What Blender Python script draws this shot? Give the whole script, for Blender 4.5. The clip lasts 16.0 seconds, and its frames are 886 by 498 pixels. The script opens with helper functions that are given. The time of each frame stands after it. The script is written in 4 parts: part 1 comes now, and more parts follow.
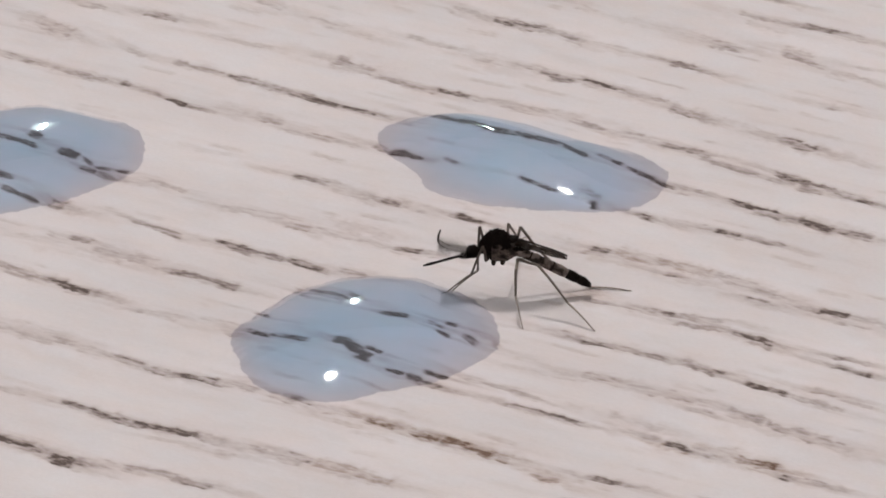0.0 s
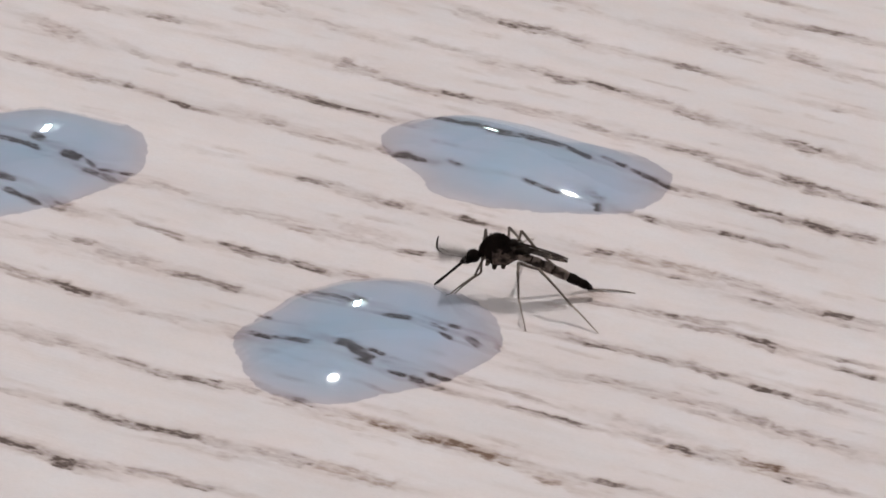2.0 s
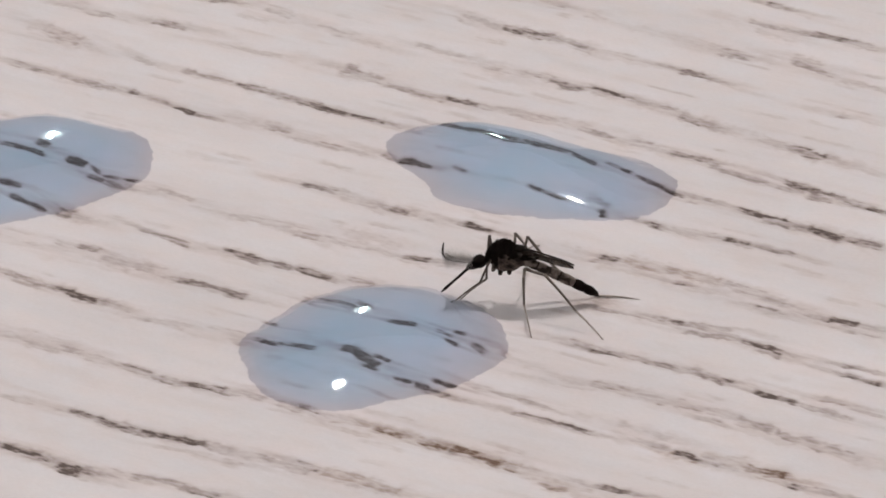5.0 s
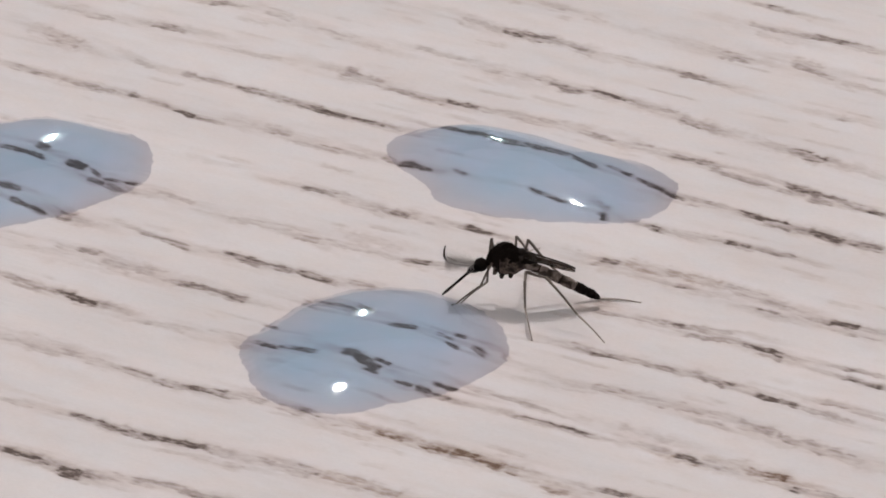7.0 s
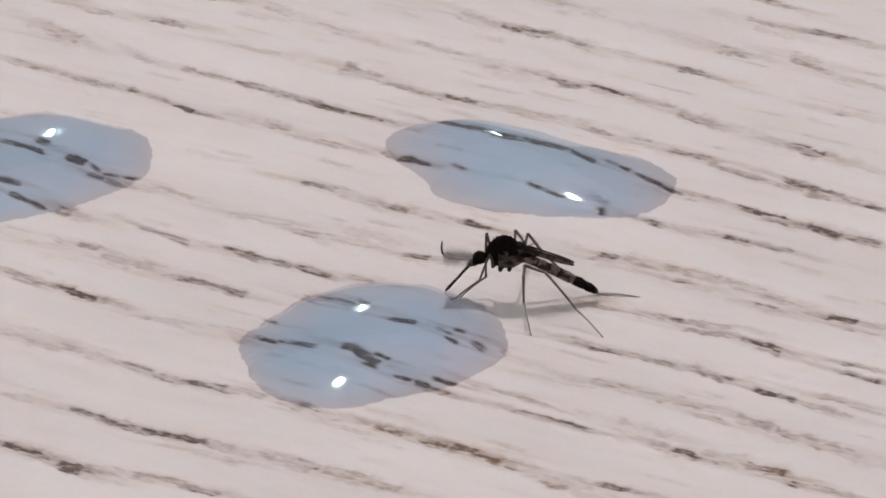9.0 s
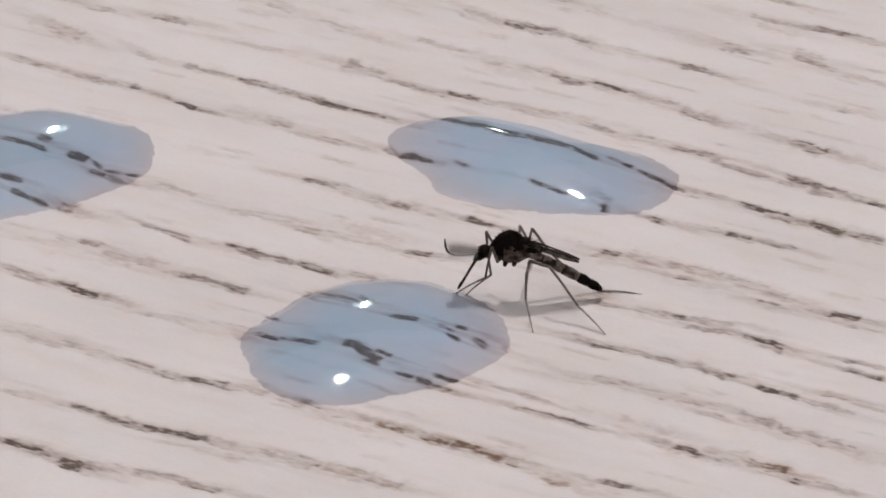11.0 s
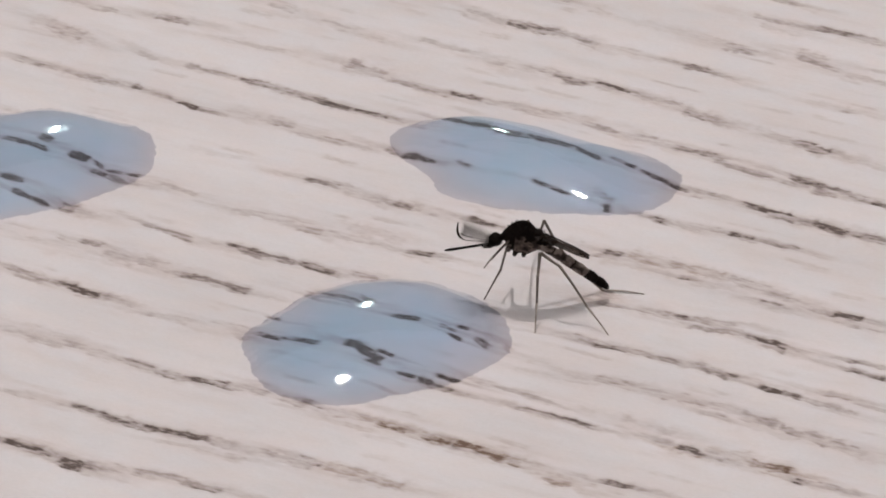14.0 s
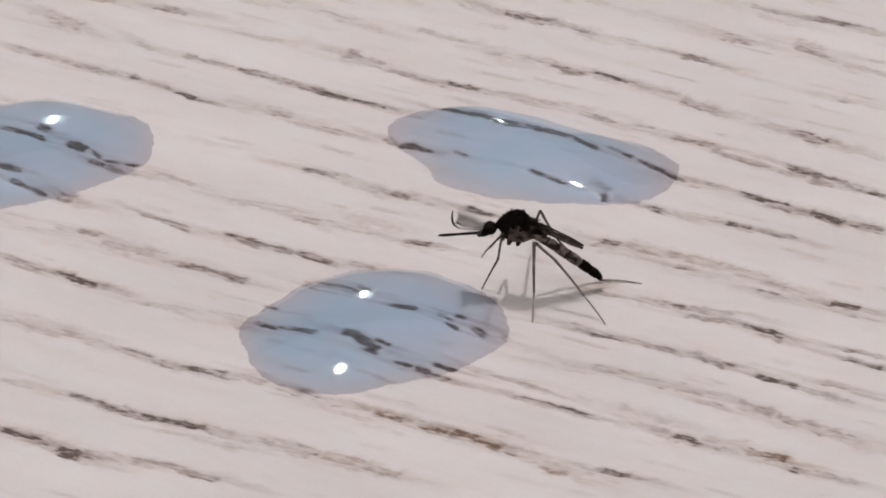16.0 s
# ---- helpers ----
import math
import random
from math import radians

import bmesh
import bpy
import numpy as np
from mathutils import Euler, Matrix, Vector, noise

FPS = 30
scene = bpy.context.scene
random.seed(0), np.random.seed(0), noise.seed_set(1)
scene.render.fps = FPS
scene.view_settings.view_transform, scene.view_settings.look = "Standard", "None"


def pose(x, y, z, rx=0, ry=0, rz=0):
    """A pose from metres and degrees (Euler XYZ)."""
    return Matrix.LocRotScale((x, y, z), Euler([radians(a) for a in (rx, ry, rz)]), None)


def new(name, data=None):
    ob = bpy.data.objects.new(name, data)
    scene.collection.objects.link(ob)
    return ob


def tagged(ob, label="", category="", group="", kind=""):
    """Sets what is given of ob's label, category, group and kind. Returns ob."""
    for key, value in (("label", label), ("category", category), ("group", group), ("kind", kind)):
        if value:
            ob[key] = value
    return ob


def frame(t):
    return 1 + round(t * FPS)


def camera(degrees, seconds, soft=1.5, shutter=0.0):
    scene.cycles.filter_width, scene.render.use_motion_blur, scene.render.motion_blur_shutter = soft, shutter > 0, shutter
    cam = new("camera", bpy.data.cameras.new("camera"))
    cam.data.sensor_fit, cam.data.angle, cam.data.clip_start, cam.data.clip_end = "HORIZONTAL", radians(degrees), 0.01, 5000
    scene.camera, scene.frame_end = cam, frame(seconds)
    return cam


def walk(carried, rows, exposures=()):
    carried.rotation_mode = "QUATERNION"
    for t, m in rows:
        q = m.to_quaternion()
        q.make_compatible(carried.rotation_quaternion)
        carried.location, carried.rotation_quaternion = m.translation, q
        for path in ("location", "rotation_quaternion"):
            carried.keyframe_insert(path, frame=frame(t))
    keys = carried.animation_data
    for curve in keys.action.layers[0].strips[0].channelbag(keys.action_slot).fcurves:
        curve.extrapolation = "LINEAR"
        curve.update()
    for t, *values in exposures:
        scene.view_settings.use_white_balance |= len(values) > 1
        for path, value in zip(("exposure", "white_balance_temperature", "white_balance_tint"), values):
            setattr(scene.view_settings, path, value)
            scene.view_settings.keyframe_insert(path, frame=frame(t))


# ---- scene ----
MM = 0.001
TOP = 0.75           # height of the tabletop
GRAIN = -25.3        # degrees by which the wood grain is turned from the x axis

cam = camera(10.0, 16.0, soft=1.8)
walk(cam, [
    (0, pose(-0.00005, -0.19439, 0.87166, 57.8295, -0.0869, -0.0825)),
    (0.5, pose(-0.00012, -0.19396, 0.87135, 57.8733, -0.0909, -0.0645)),
    (1, pose(-0.00003, -0.19393, 0.87149, 57.8490, -0.0797, -0.0362)),
    (1.5, pose(0.00032, -0.19401, 0.87152, 57.8504, -0.0180, 0.0287)),
    (2, pose(0.00039, -0.19406, 0.87115, 57.9174, -0.0269, 0.0520)),
    (2.5, pose(0.00038, -0.19432, 0.87144, 57.8977, -0.0165, 0.0492)),
    (3, pose(0.00035, -0.19434, 0.87138, 57.9009, -0.0075, 0.0279)),
    (3.5, pose(0.00047, -0.19417, 0.87142, 57.9010, 0.0169, 0.0795)),
    (4, pose(0.00030, -0.19405, 0.87129, 57.9469, 0.0194, 0.0581)),
    (6.5, pose(0.00011, -0.19400, 0.87132, 57.9605, -0.0020, 0.0164)),
    (7, pose(-0.00005, -0.19383, 0.87116, 57.9919, -0.0047, -0.0126)),
    (7.5, pose(0.00026, -0.19361, 0.87090, 57.9937, 0.0450, 0.0541)),
    (8, pose(0.00040, -0.19402, 0.87118, 57.9948, 0.0675, 0.0799)),
    (8.5, pose(0.00015, -0.19408, 0.87136, 57.9357, 0.0262, 0.0176)),
    (9, pose(-0.00022, -0.19414, 0.87166, 57.8675, -0.0091, -0.0746)),
    (11.5, pose(0.00022, -0.19396, 0.87124, 57.9050, 0.0506, 0.0483)),
    (12, pose(-0.00007, -0.19422, 0.87127, 57.9161, -0.0013, -0.0313)),
    (12.5, pose(-0.00005, -0.19399, 0.87106, 57.9107, 0.0141, -0.0368)),
    (13, pose(-0.00017, -0.19377, 0.87091, 57.9067, 0.0033, -0.0696)),
    (13.5, pose(0.00045, -0.19364, 0.87053, 57.9921, 0.0416, 0.1143)),
    (14, pose(0.00049, -0.19369, 0.87061, 57.9954, 0.0821, 0.1334)),
    (14.5, pose(0.00025, -0.19371, 0.87058, 57.9458, 0.0429, 0.0544)),
    (15, pose(0.00038, -0.19400, 0.87076, 57.9157, 0.0685, 0.0726)),
    (15.5, pose(0.00058, -0.19404, 0.87066, 57.9252, 0.1025, 0.1249)),
    (16, pose(0.00072, -0.19406, 0.87050, 57.9513, 0.1187, 0.1443)),
], exposures=[(0.0, 0.0), (16.0, 0.0)])

# ---- world and light ----
world = bpy.data.worlds.new("world")
world.use_nodes = True
world.node_tree.nodes["Background"].inputs["Color"].default_value = (0.8, 0.9, 1.0, 1)
world.node_tree.nodes["Background"].inputs["Strength"].default_value = 0.2
scene.world = world
LAMP_POWER, SPOT_POWER = 835.0, 85.0


# ---- materials ----
def mat(name):
    m = bpy.data.materials.new(name)
    m.use_nodes = True
    return m, m.node_tree.nodes, m.node_tree.links, m.node_tree.nodes["Principled BSDF"]


def plain(name, color, rough=0.5, spot=0.12, scale=40.0, metallic=0.0, bump=0.0, dist=0.001, coords="Object", gloss=0.4):
    """A surface whose colour varies a little at two scales, with fine relief."""
    m, n, l, b = mat(name)
    tc = n.new("ShaderNodeTexCoord")
    fine, broad = n.new("ShaderNodeTexNoise"), n.new("ShaderNodeTexNoise")
    fine.inputs["Scale"].default_value, broad.inputs["Scale"].default_value = scale, scale / 7
    fine.inputs["Detail"].default_value = 5
    mix = n.new("ShaderNodeMath")
    mix.operation = "MULTIPLY"
    for t in (fine, broad):
        l.new(tc.outputs[coords], t.inputs["Vector"])
    l.new(fine.outputs["Fac"], mix.inputs[0]), l.new(broad.outputs["Fac"], mix.inputs[1])
    ramp = n.new("ShaderNodeValToRGB")
    ramp.color_ramp.elements[0].position, ramp.color_ramp.elements[1].position = 0.1, 0.42
    ramp.color_ramp.elements[0].color = (*[c * (1 - spot) for c in color], 1)
    ramp.color_ramp.elements[1].color = (*[min(1, c * (1 + spot)) for c in color], 1)
    l.new(mix.outputs[0], ramp.inputs[0]), l.new(ramp.outputs[0], b.inputs["Base Color"])
    b.inputs["Roughness"].default_value, b.inputs["Metallic"].default_value = rough, metallic
    b.inputs["Specular IOR Level"].default_value = gloss
    if bump:
        bp = n.new("ShaderNodeBump")
        bp.inputs["Strength"].default_value, bp.inputs["Distance"].default_value = bump, dist
        l.new(fine.outputs["Fac"], bp.inputs["Height"]), l.new(bp.outputs[0], b.inputs["Normal"])
    return m


def glow(name, color, strength):
    m, n, l, b = mat(name)
    b.inputs["Base Color"].default_value = (0.8, 0.8, 0.8, 1)
    b.inputs["Emission Color"].default_value = (*color, 1)
    b.inputs["Emission Strength"].default_value = strength
    return m


def wood_material():
    """Pale limed wood: the pores' depth and tint come with the mesh, faint flecks and fibres from noise drawn out along the grain."""
    m, n, l, b = mat("pale_wood")
    tc = n.new("ShaderNodeTexCoord")

    def streak(su, sv, detail):
        mp, t = n.new("ShaderNodeMapping"), n.new("ShaderNodeTexNoise")
        mp.inputs["Scale"].default_value = (su, sv, 1)
        l.new(tc.outputs["Object"], mp.inputs["Vector"]), l.new(mp.outputs[0], t.inputs["Vector"])
        t.inputs["Scale"].default_value, t.inputs["Detail"].default_value = 1, detail
        return t.outputs["Fac"]

    def ramp(src, lo, hi, c0, c1):
        r = n.new("ShaderNodeValToRGB")
        r.color_ramp.elements[0].position, r.color_ramp.elements[1].position = lo, hi
        r.color_ramp.elements[0].color, r.color_ramp.elements[1].color = (*c0, 1), (*c1, 1)
        l.new(src, r.inputs[0])
        return r.outputs[0]

    def mixed(fac, a, c, kind="MIX"):
        x = n.new("ShaderNodeMix")
        x.data_type, x.blend_type = "RGBA", kind
        if isinstance(fac, float):
            x.inputs[0].default_value = fac
        else:
            l.new(fac, x.inputs[0])
        for s, v in ((x.inputs[6], a), (x.inputs[7], c)):
            if isinstance(v, tuple):
                s.default_value = (*v, 1)
            else:
                l.new(v, s)
        return x.outputs[2]

    base = ramp(streak(70, 240, 4), 0.3, 0.7, (0.612, 0.556, 0.566), (0.68, 0.622, 0.636))
    fibre = ramp(streak(900, 2600, 4), 0.25, 0.75, (0.975, 0.972, 0.97), (1, 1, 1))
    fleck = ramp(streak(260, 900, 5), 0.54, 0.78, (0, 0, 0), (1, 1, 1))
    cloud = ramp(streak(420, 700, 3), 0.35, 0.65, (0.985, 0.965, 0.955), (0.965, 0.985, 1))
    speck = ramp(streak(4200, 8500, 2), 0.25, 0.75, (0.955, 0.952, 0.95), (1, 1, 1))
    base = mixed(1.0, mixed(1.0, mixed(1.0, base, fibre, "MULTIPLY"), cloud, "MULTIPLY"), speck, "MULTIPLY")
    base = mixed(1.0, base, mixed(fleck, (1, 1, 1), (0.95, 0.93, 0.918)), "MULTIPLY")
    pore, tint = n.new("ShaderNodeAttribute"), n.new("ShaderNodeAttribute")
    pore.attribute_name, tint.attribute_name = "pore", "tint"
    shallow = mixed(tint.outputs["Fac"], (0.29, 0.165, 0.126), (0.32, 0.185, 0.120))
    deep = mixed(tint.outputs["Fac"], (0.080, 0.052, 0.044), (0.130, 0.072, 0.047))
    grain, depth = n.new("ShaderNodeMapRange"), n.new("ShaderNodeMath")
    for k, v in zip(("From Min", "From Max", "To Min", "To Max"), (0.33, 0.67, 0.75, 1.25)):
        grain.inputs[k].default_value = v
    l.new(streak(2300, 5600, 3), grain.inputs["Value"])
    depth.operation, depth.use_clamp = "MULTIPLY", True
    l.new(pore.outputs["Fac"], depth.inputs[0]), l.new(grain.outputs[0], depth.inputs[1])
    dark = mixed(depth.outputs[0], shallow, deep)
    l.new(mixed(depth.outputs[0], base, dark), b.inputs["Base Color"])
    b.inputs["Roughness"].default_value = 0.62
    b.inputs["Specular IOR Level"].default_value = 0.25
    bp = n.new("ShaderNodeBump")
    bp.inputs["Strength"].default_value, bp.inputs["Distance"].default_value = 0.25, 0.00004
    l.new(streak(500, 5200, 3), bp.inputs["Height"]), l.new(bp.outputs[0], b.inputs["Normal"])
    return m


def water_material():
    """Bluish water: clear, refracting and glossy."""
    m, n, l, b = mat("bluish_water")
    b.inputs["Roughness"].default_value = 0.035
    b.inputs["IOR"].default_value = 1.333
    b.inputs["Transmission Weight"].default_value = 1.0
    tc, t, bp = n.new("ShaderNodeTexCoord"), n.new("ShaderNodeTexNoise"), n.new("ShaderNodeBump")
    t.inputs["Scale"].default_value = 420
    cloud, ramp = n.new("ShaderNodeTexNoise"), n.new("ShaderNodeValToRGB")
    cloud.inputs["Scale"].default_value, cloud.inputs["Detail"].default_value = 330, 8
    ramp.color_ramp.elements[0].position, ramp.color_ramp.elements[1].position = 0.3, 0.7
    ramp.color_ramp.elements[0].color = (*(0.27, 0.485, 0.69), 1)
    ramp.color_ramp.elements[1].color = (*(0.40, 0.53, 0.735), 1)
    l.new(tc.outputs["Object"], cloud.inputs["Vector"]), l.new(cloud.outputs["Fac"], ramp.inputs[0])
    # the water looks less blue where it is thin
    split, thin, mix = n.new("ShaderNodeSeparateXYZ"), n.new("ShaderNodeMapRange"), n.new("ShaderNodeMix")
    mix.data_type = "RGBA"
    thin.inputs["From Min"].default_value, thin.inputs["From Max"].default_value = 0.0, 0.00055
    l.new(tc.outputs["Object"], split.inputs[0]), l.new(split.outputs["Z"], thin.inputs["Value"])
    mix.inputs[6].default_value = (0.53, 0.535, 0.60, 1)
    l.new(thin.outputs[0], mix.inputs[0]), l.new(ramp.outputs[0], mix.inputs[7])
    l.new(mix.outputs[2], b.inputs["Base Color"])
    bp.inputs["Strength"].default_value, bp.inputs["Distance"].default_value = 0.006, 0.0005
    l.new(tc.outputs["Object"], t.inputs["Vector"]), l.new(t.outputs["Fac"], bp.inputs["Height"])
    l.new(bp.outputs[0], b.inputs["Normal"])
    return m


def membrane_material():
    """Thin insect wing: smoky clear skin with blotches of dark scales."""
    m, n, l, b = mat("wing_membrane")
    tr, mix = n.new("ShaderNodeBsdfTransparent"), n.new("ShaderNodeMixShader")
    tr.inputs["Color"].default_value = (0.72, 0.66, 0.62, 1)
    b.inputs["Base Color"].default_value = (0.030, 0.021, 0.018, 1)
    b.inputs["Roughness"].default_value = 0.35
    tc, t = n.new("ShaderNodeTexCoord"), n.new("ShaderNodeTexNoise")
    t.inputs["Scale"].default_value, t.inputs["Detail"].default_value = 2700, 3
    mr = n.new("ShaderNodeMapRange")
    for k, v in zip(("From Min", "From Max", "To Min", "To Max"), (0.42, 0.58, 0.3, 0.97)):
        mr.inputs[k].default_value = v
    l.new(tc.outputs["Object"], t.inputs["Vector"]), l.new(t.outputs["Fac"], mr.inputs["Value"])
    l.new(mr.outputs[0], mix.inputs[0])
    l.new(tr.outputs[0], mix.inputs[1]), l.new(b.outputs[0], mix.inputs[2])
    l.new(mix.outputs[0], n["Material Output"].inputs["Surface"])
    return m


def mottled_material(name, dark, pale, scale, lo=0.42, hi=0.60):
    """Insect scales in blotches of pale grey and brown."""
    m, n, l, b = mat(name)
    tc, t, ramp = n.new("ShaderNodeTexCoord"), n.new("ShaderNodeTexNoise"), n.new("ShaderNodeValToRGB")
    t.inputs["Scale"].default_value, t.inputs["Detail"].default_value = scale, 4
    ramp.color_ramp.elements[0].position, ramp.color_ramp.elements[1].position = lo, hi
    ramp.color_ramp.elements[0].color = (*dark, 1)
    ramp.color_ramp.elements[1].color = (*pale, 1)
    l.new(tc.outputs["Object"], t.inputs["Vector"]), l.new(t.outputs["Fac"], ramp.inputs[0])
    l.new(ramp.outputs[0], b.inputs["Base Color"])
    b.inputs["Roughness"].default_value = 0.7
    b.inputs["Specular IOR Level"].default_value = 0.2
    return m


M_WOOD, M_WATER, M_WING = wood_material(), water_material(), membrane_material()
M_DARK = plain("dark_chitin", (0.0085, 0.0052, 0.0045), 0.55, 0.4, 9000, bump=0.5, dist=0.00003, gloss=0.06)
M_EYE = plain("eye_facets", (0.005, 0.0035, 0.003), 0.6, 0.3, 12000, gloss=0.06)
M_BROWN = plain("brown_chitin", (0.030, 0.019, 0.015), 0.6, 0.4, 6000, bump=0.4, dist=0.00003, gloss=0.1)
M_MOTTLE = mottled_material("mottled_scales", (0.034, 0.023, 0.019), (0.21, 0.163, 0.147), 2600)
M_FLANK = mottled_material("brown_flank", (0.018, 0.011, 0.009), (0.17, 0.125, 0.108), 2200, 0.38, 0.66)
M_SHIN = plain("dark_brown_leg", (0.075, 0.054, 0.045), 0.6, 0.5, 3000)
M_LEG = plain("grey_brown_leg", (0.14, 0.108, 0.09), 0.6, 0.4, 3000)
M_TOE = plain("pale_brown_leg", (0.33, 0.275, 0.245), 0.6, 0.4, 3000)
M_HAIR = plain("fine_hair", (0.48, 0.44, 0.43), 0.7, 0.3, 3000)
M_WALL = plain("white_wall_paint", (0.875, 0.872, 0.868), 0.8, 0.03, 6, bump=0.1)
M_GREYWALL = plain("grey_wall_paint", (0.36, 0.37, 0.39), 0.8, 0.06, 6, bump=0.1)
M_CEIL = plain("white_ceiling_paint", (0.88, 0.885, 0.89), 0.85, 0.03, 6, bump=0.1)
M_FLOOR = plain("pale_floor", (0.74, 0.72, 0.70), 0.5, 0.15, 9)
M_METAL = plain("white_enamel", (0.75, 0.75, 0.74), 0.4, 0.05, 60)
M_LAMP = glow("lamp_glow", (1.0, 0.962, 0.915), LAMP_POWER)
M_SPOT = glow("cool_lamp_glow", (0.75, 1.0, 1.0), SPOT_POWER)


# ---- mesh helpers ----
def part(name, bm, material, parent=None, label="", smooth=True):
    me = bpy.data.meshes.new(name)
    bm.to_mesh(me)
    bm.free()
    me.materials.append(material)
    if smooth:
        me.polygons.foreach_set("use_smooth", [True] * len(me.polygons))
    ob = new(name, me)
    if parent:
        ob.parent = parent
    return tagged(ob, label)


def add_box(bm, x0, x1, y0, y1, z0, z1, bevel=0.0):
    r = bmesh.ops.create_cube(bm, size=1, matrix=Matrix.Translation(((x0 + x1) / 2, (y0 + y1) / 2, (z0 + z1) / 2))
                              @ Matrix.Diagonal((x1 - x0, y1 - y0, z1 - z0, 1)))
    if bevel:
        edges = list({e for v in r["verts"] for e in v.link_edges})
        bmesh.ops.bevel(bm, geom=edges, offset=bevel, segments=2, affect="EDGES", profile=0.5)
    return bm


def add_tube(bm, points, radii, seg=8, flat=1.0, wobble=0.0):
    """A closed tapering tube along points; flat: its height over its width."""
    pts = [Vector(p) for p in points]
    rings = []
    for i, p in enumerate(pts):
        d = (pts[min(i + 1, len(pts) - 1)] - pts[max(i - 1, 0)]).normalized()
        side = d.cross(Vector((0, 0, 1)))
        side = side.normalized() if side.length > 1e-3 else Vector((0, 1, 0))
        up = side.cross(d).normalized()
        ring = []
        for k in range(seg):
            a = 2 * math.pi * k / seg
            r = radii[i] * (1 + wobble * noise.noise(Vector((i * 1.7, math.cos(a) * 2, math.sin(a) * 2))))
            ring.append(bm.verts.new(p + side * math.cos(a) * r + up * math.sin(a) * r * flat))
        rings.append(ring)
    for a, b in zip(rings, rings[1:]):
        for k in range(seg):
            bm.faces.new((a[k], a[(k + 1) % seg], b[(k + 1) % seg], b[k]))
    bm.faces.new(rings[0][::-1]), bm.faces.new(rings[-1])
    return bm


def smooth_line(points, radii, steps=6):
    """Catmull-Rom points and radii between those given."""
    p = [Vector(q) for q in points]
    out, rad = [], []
    for i in range(len(p) - 1):
        a, b, c, d = p[max(i - 1, 0)], p[i], p[i + 1], p[min(i + 2, len(p) - 1)]
        for k in range(steps):
            t = k / steps
            out.append(0.5 * (2 * b + (c - a) * t + (2 * a - 5 * b + 4 * c - d) * t * t + (3 * b - a - 3 * c + d) * t ** 3))
            rad.append(radii[i] + (radii[i + 1] - radii[i]) * t)
    return out + [p[-1]], rad + [radii[-1]]


def add_hair(bm, root, tip, r):
    root, tip = Vector(root), Vector(tip)
    d = (tip - root).normalized()
    s = d.orthogonal().normalized()
    v = [bm.verts.new(root + s * r), bm.verts.new(root + (d.cross(s) * 0.87 - s * 0.5) * r),
         bm.verts.new(root + (-d.cross(s) * 0.87 - s * 0.5) * r), bm.verts.new(tip)]
    for a, b in ((0, 1), (1, 2), (2, 0)):
        bm.faces.new((v[a], v[b], v[3]))


# ---- room ----
def slab(name, x0, x1, y0, y1, z0, z1, material):
    ob = part(name, add_box(bmesh.new(), x0, x1, y0, y1, z0, z1), material, smooth=False)
    return tagged(ob, kind="structure")


tagged(slab("floor", -2.1, 2.1, -1.7, 2.5, -0.1, 0.0, M_FLOOR), "plain pale floor of a small room", "floor")
tagged(slab("ceiling", -2.1, 2.1, -1.7, 2.5, 2.5, 2.6, M_CEIL), "plain white painted ceiling", "ceiling")
tagged(slab("wall_north", -2.1, 2.1, 2.4, 2.5, 0.0, 2.5, M_GREYWALL), "plain mid-grey painted wall with a lamp", "wall")
tagged(slab("wall_south", -2.1, 2.1, -1.7, -1.6, 0.0, 2.5, M_WALL), "plain white painted wall", "wall")
tagged(slab("wall_east", 2.0, 2.1, -1.6, 2.4, 0.0, 2.5, M_WALL), "plain white painted wall", "wall")
tagged(slab("wall_west", -2.1, -2.0, -1.6, 2.4, 0.0, 2.5, M_WALL), "plain white painted wall", "wall")


def pendant_lamp(x, y, z):
    """A bare round bulb that hangs from the ceiling with its middle at z, and lights the ceiling as well."""
    lamp = tagged(new("pendant_lamp"), "bare round white bulb hanging from the ceiling, lit", "lamp")
    lamp.location = (x, y, 2.5)
    drop = z - 2.5
    part("canopy", add_tube(bmesh.new(), [(0, 0, 0), (0, 0, -0.012), (0, 0, -0.028)], [0.05, 0.048, 0.012], 32), M_METAL, lamp)
    part("cord", add_tube(bmesh.new(), [(0, 0, -0.02), (0, 0, drop / 2), (0, 0, drop + 0.10)], [0.003] * 3, 8), M_METAL, lamp)
    part("socket", add_tube(bmesh.new(), [(0, 0, drop + 0.105), (0, 0, drop + 0.09), (0, 0, drop + 0.045), (0, 0, drop + 0.030)], [0.006, 0.016, 0.018, 0.017], 24), M_METAL, lamp)
    bm = bmesh.new()
    bmesh.ops.create_uvsphere(bm, u_segments=32, v_segments=20, radius=0.036, matrix=Matrix.Translation((0, 0, drop)))
    part("bulb", bm, M_LAMP, lamp, "glowing warm white bulb")
    return lamp


def wall_lamp(x, z):
    lamp = tagged(new("wall_lamp"), "small cool white lamp on the wall, lit", "lamp")
    lamp.location = (x, 2.4, z)
    part("backplate", add_box(bmesh.new(), -0.07, 0.07, -0.02, 0, -0.10, 0.10, 0.006), M_METAL, lamp, smooth=False)
    part("diffuser", add_box(bmesh.new(), -0.019, 0.019, -0.05, -0.02, -0.08, 0.08, 0.010), M_SPOT, lamp, "glowing cool white diffuser", smooth=False)
    return lamp


pendant_lamp(-0.045, 0.795, 2.03)
wall_lamp(-0.12, 1.45)

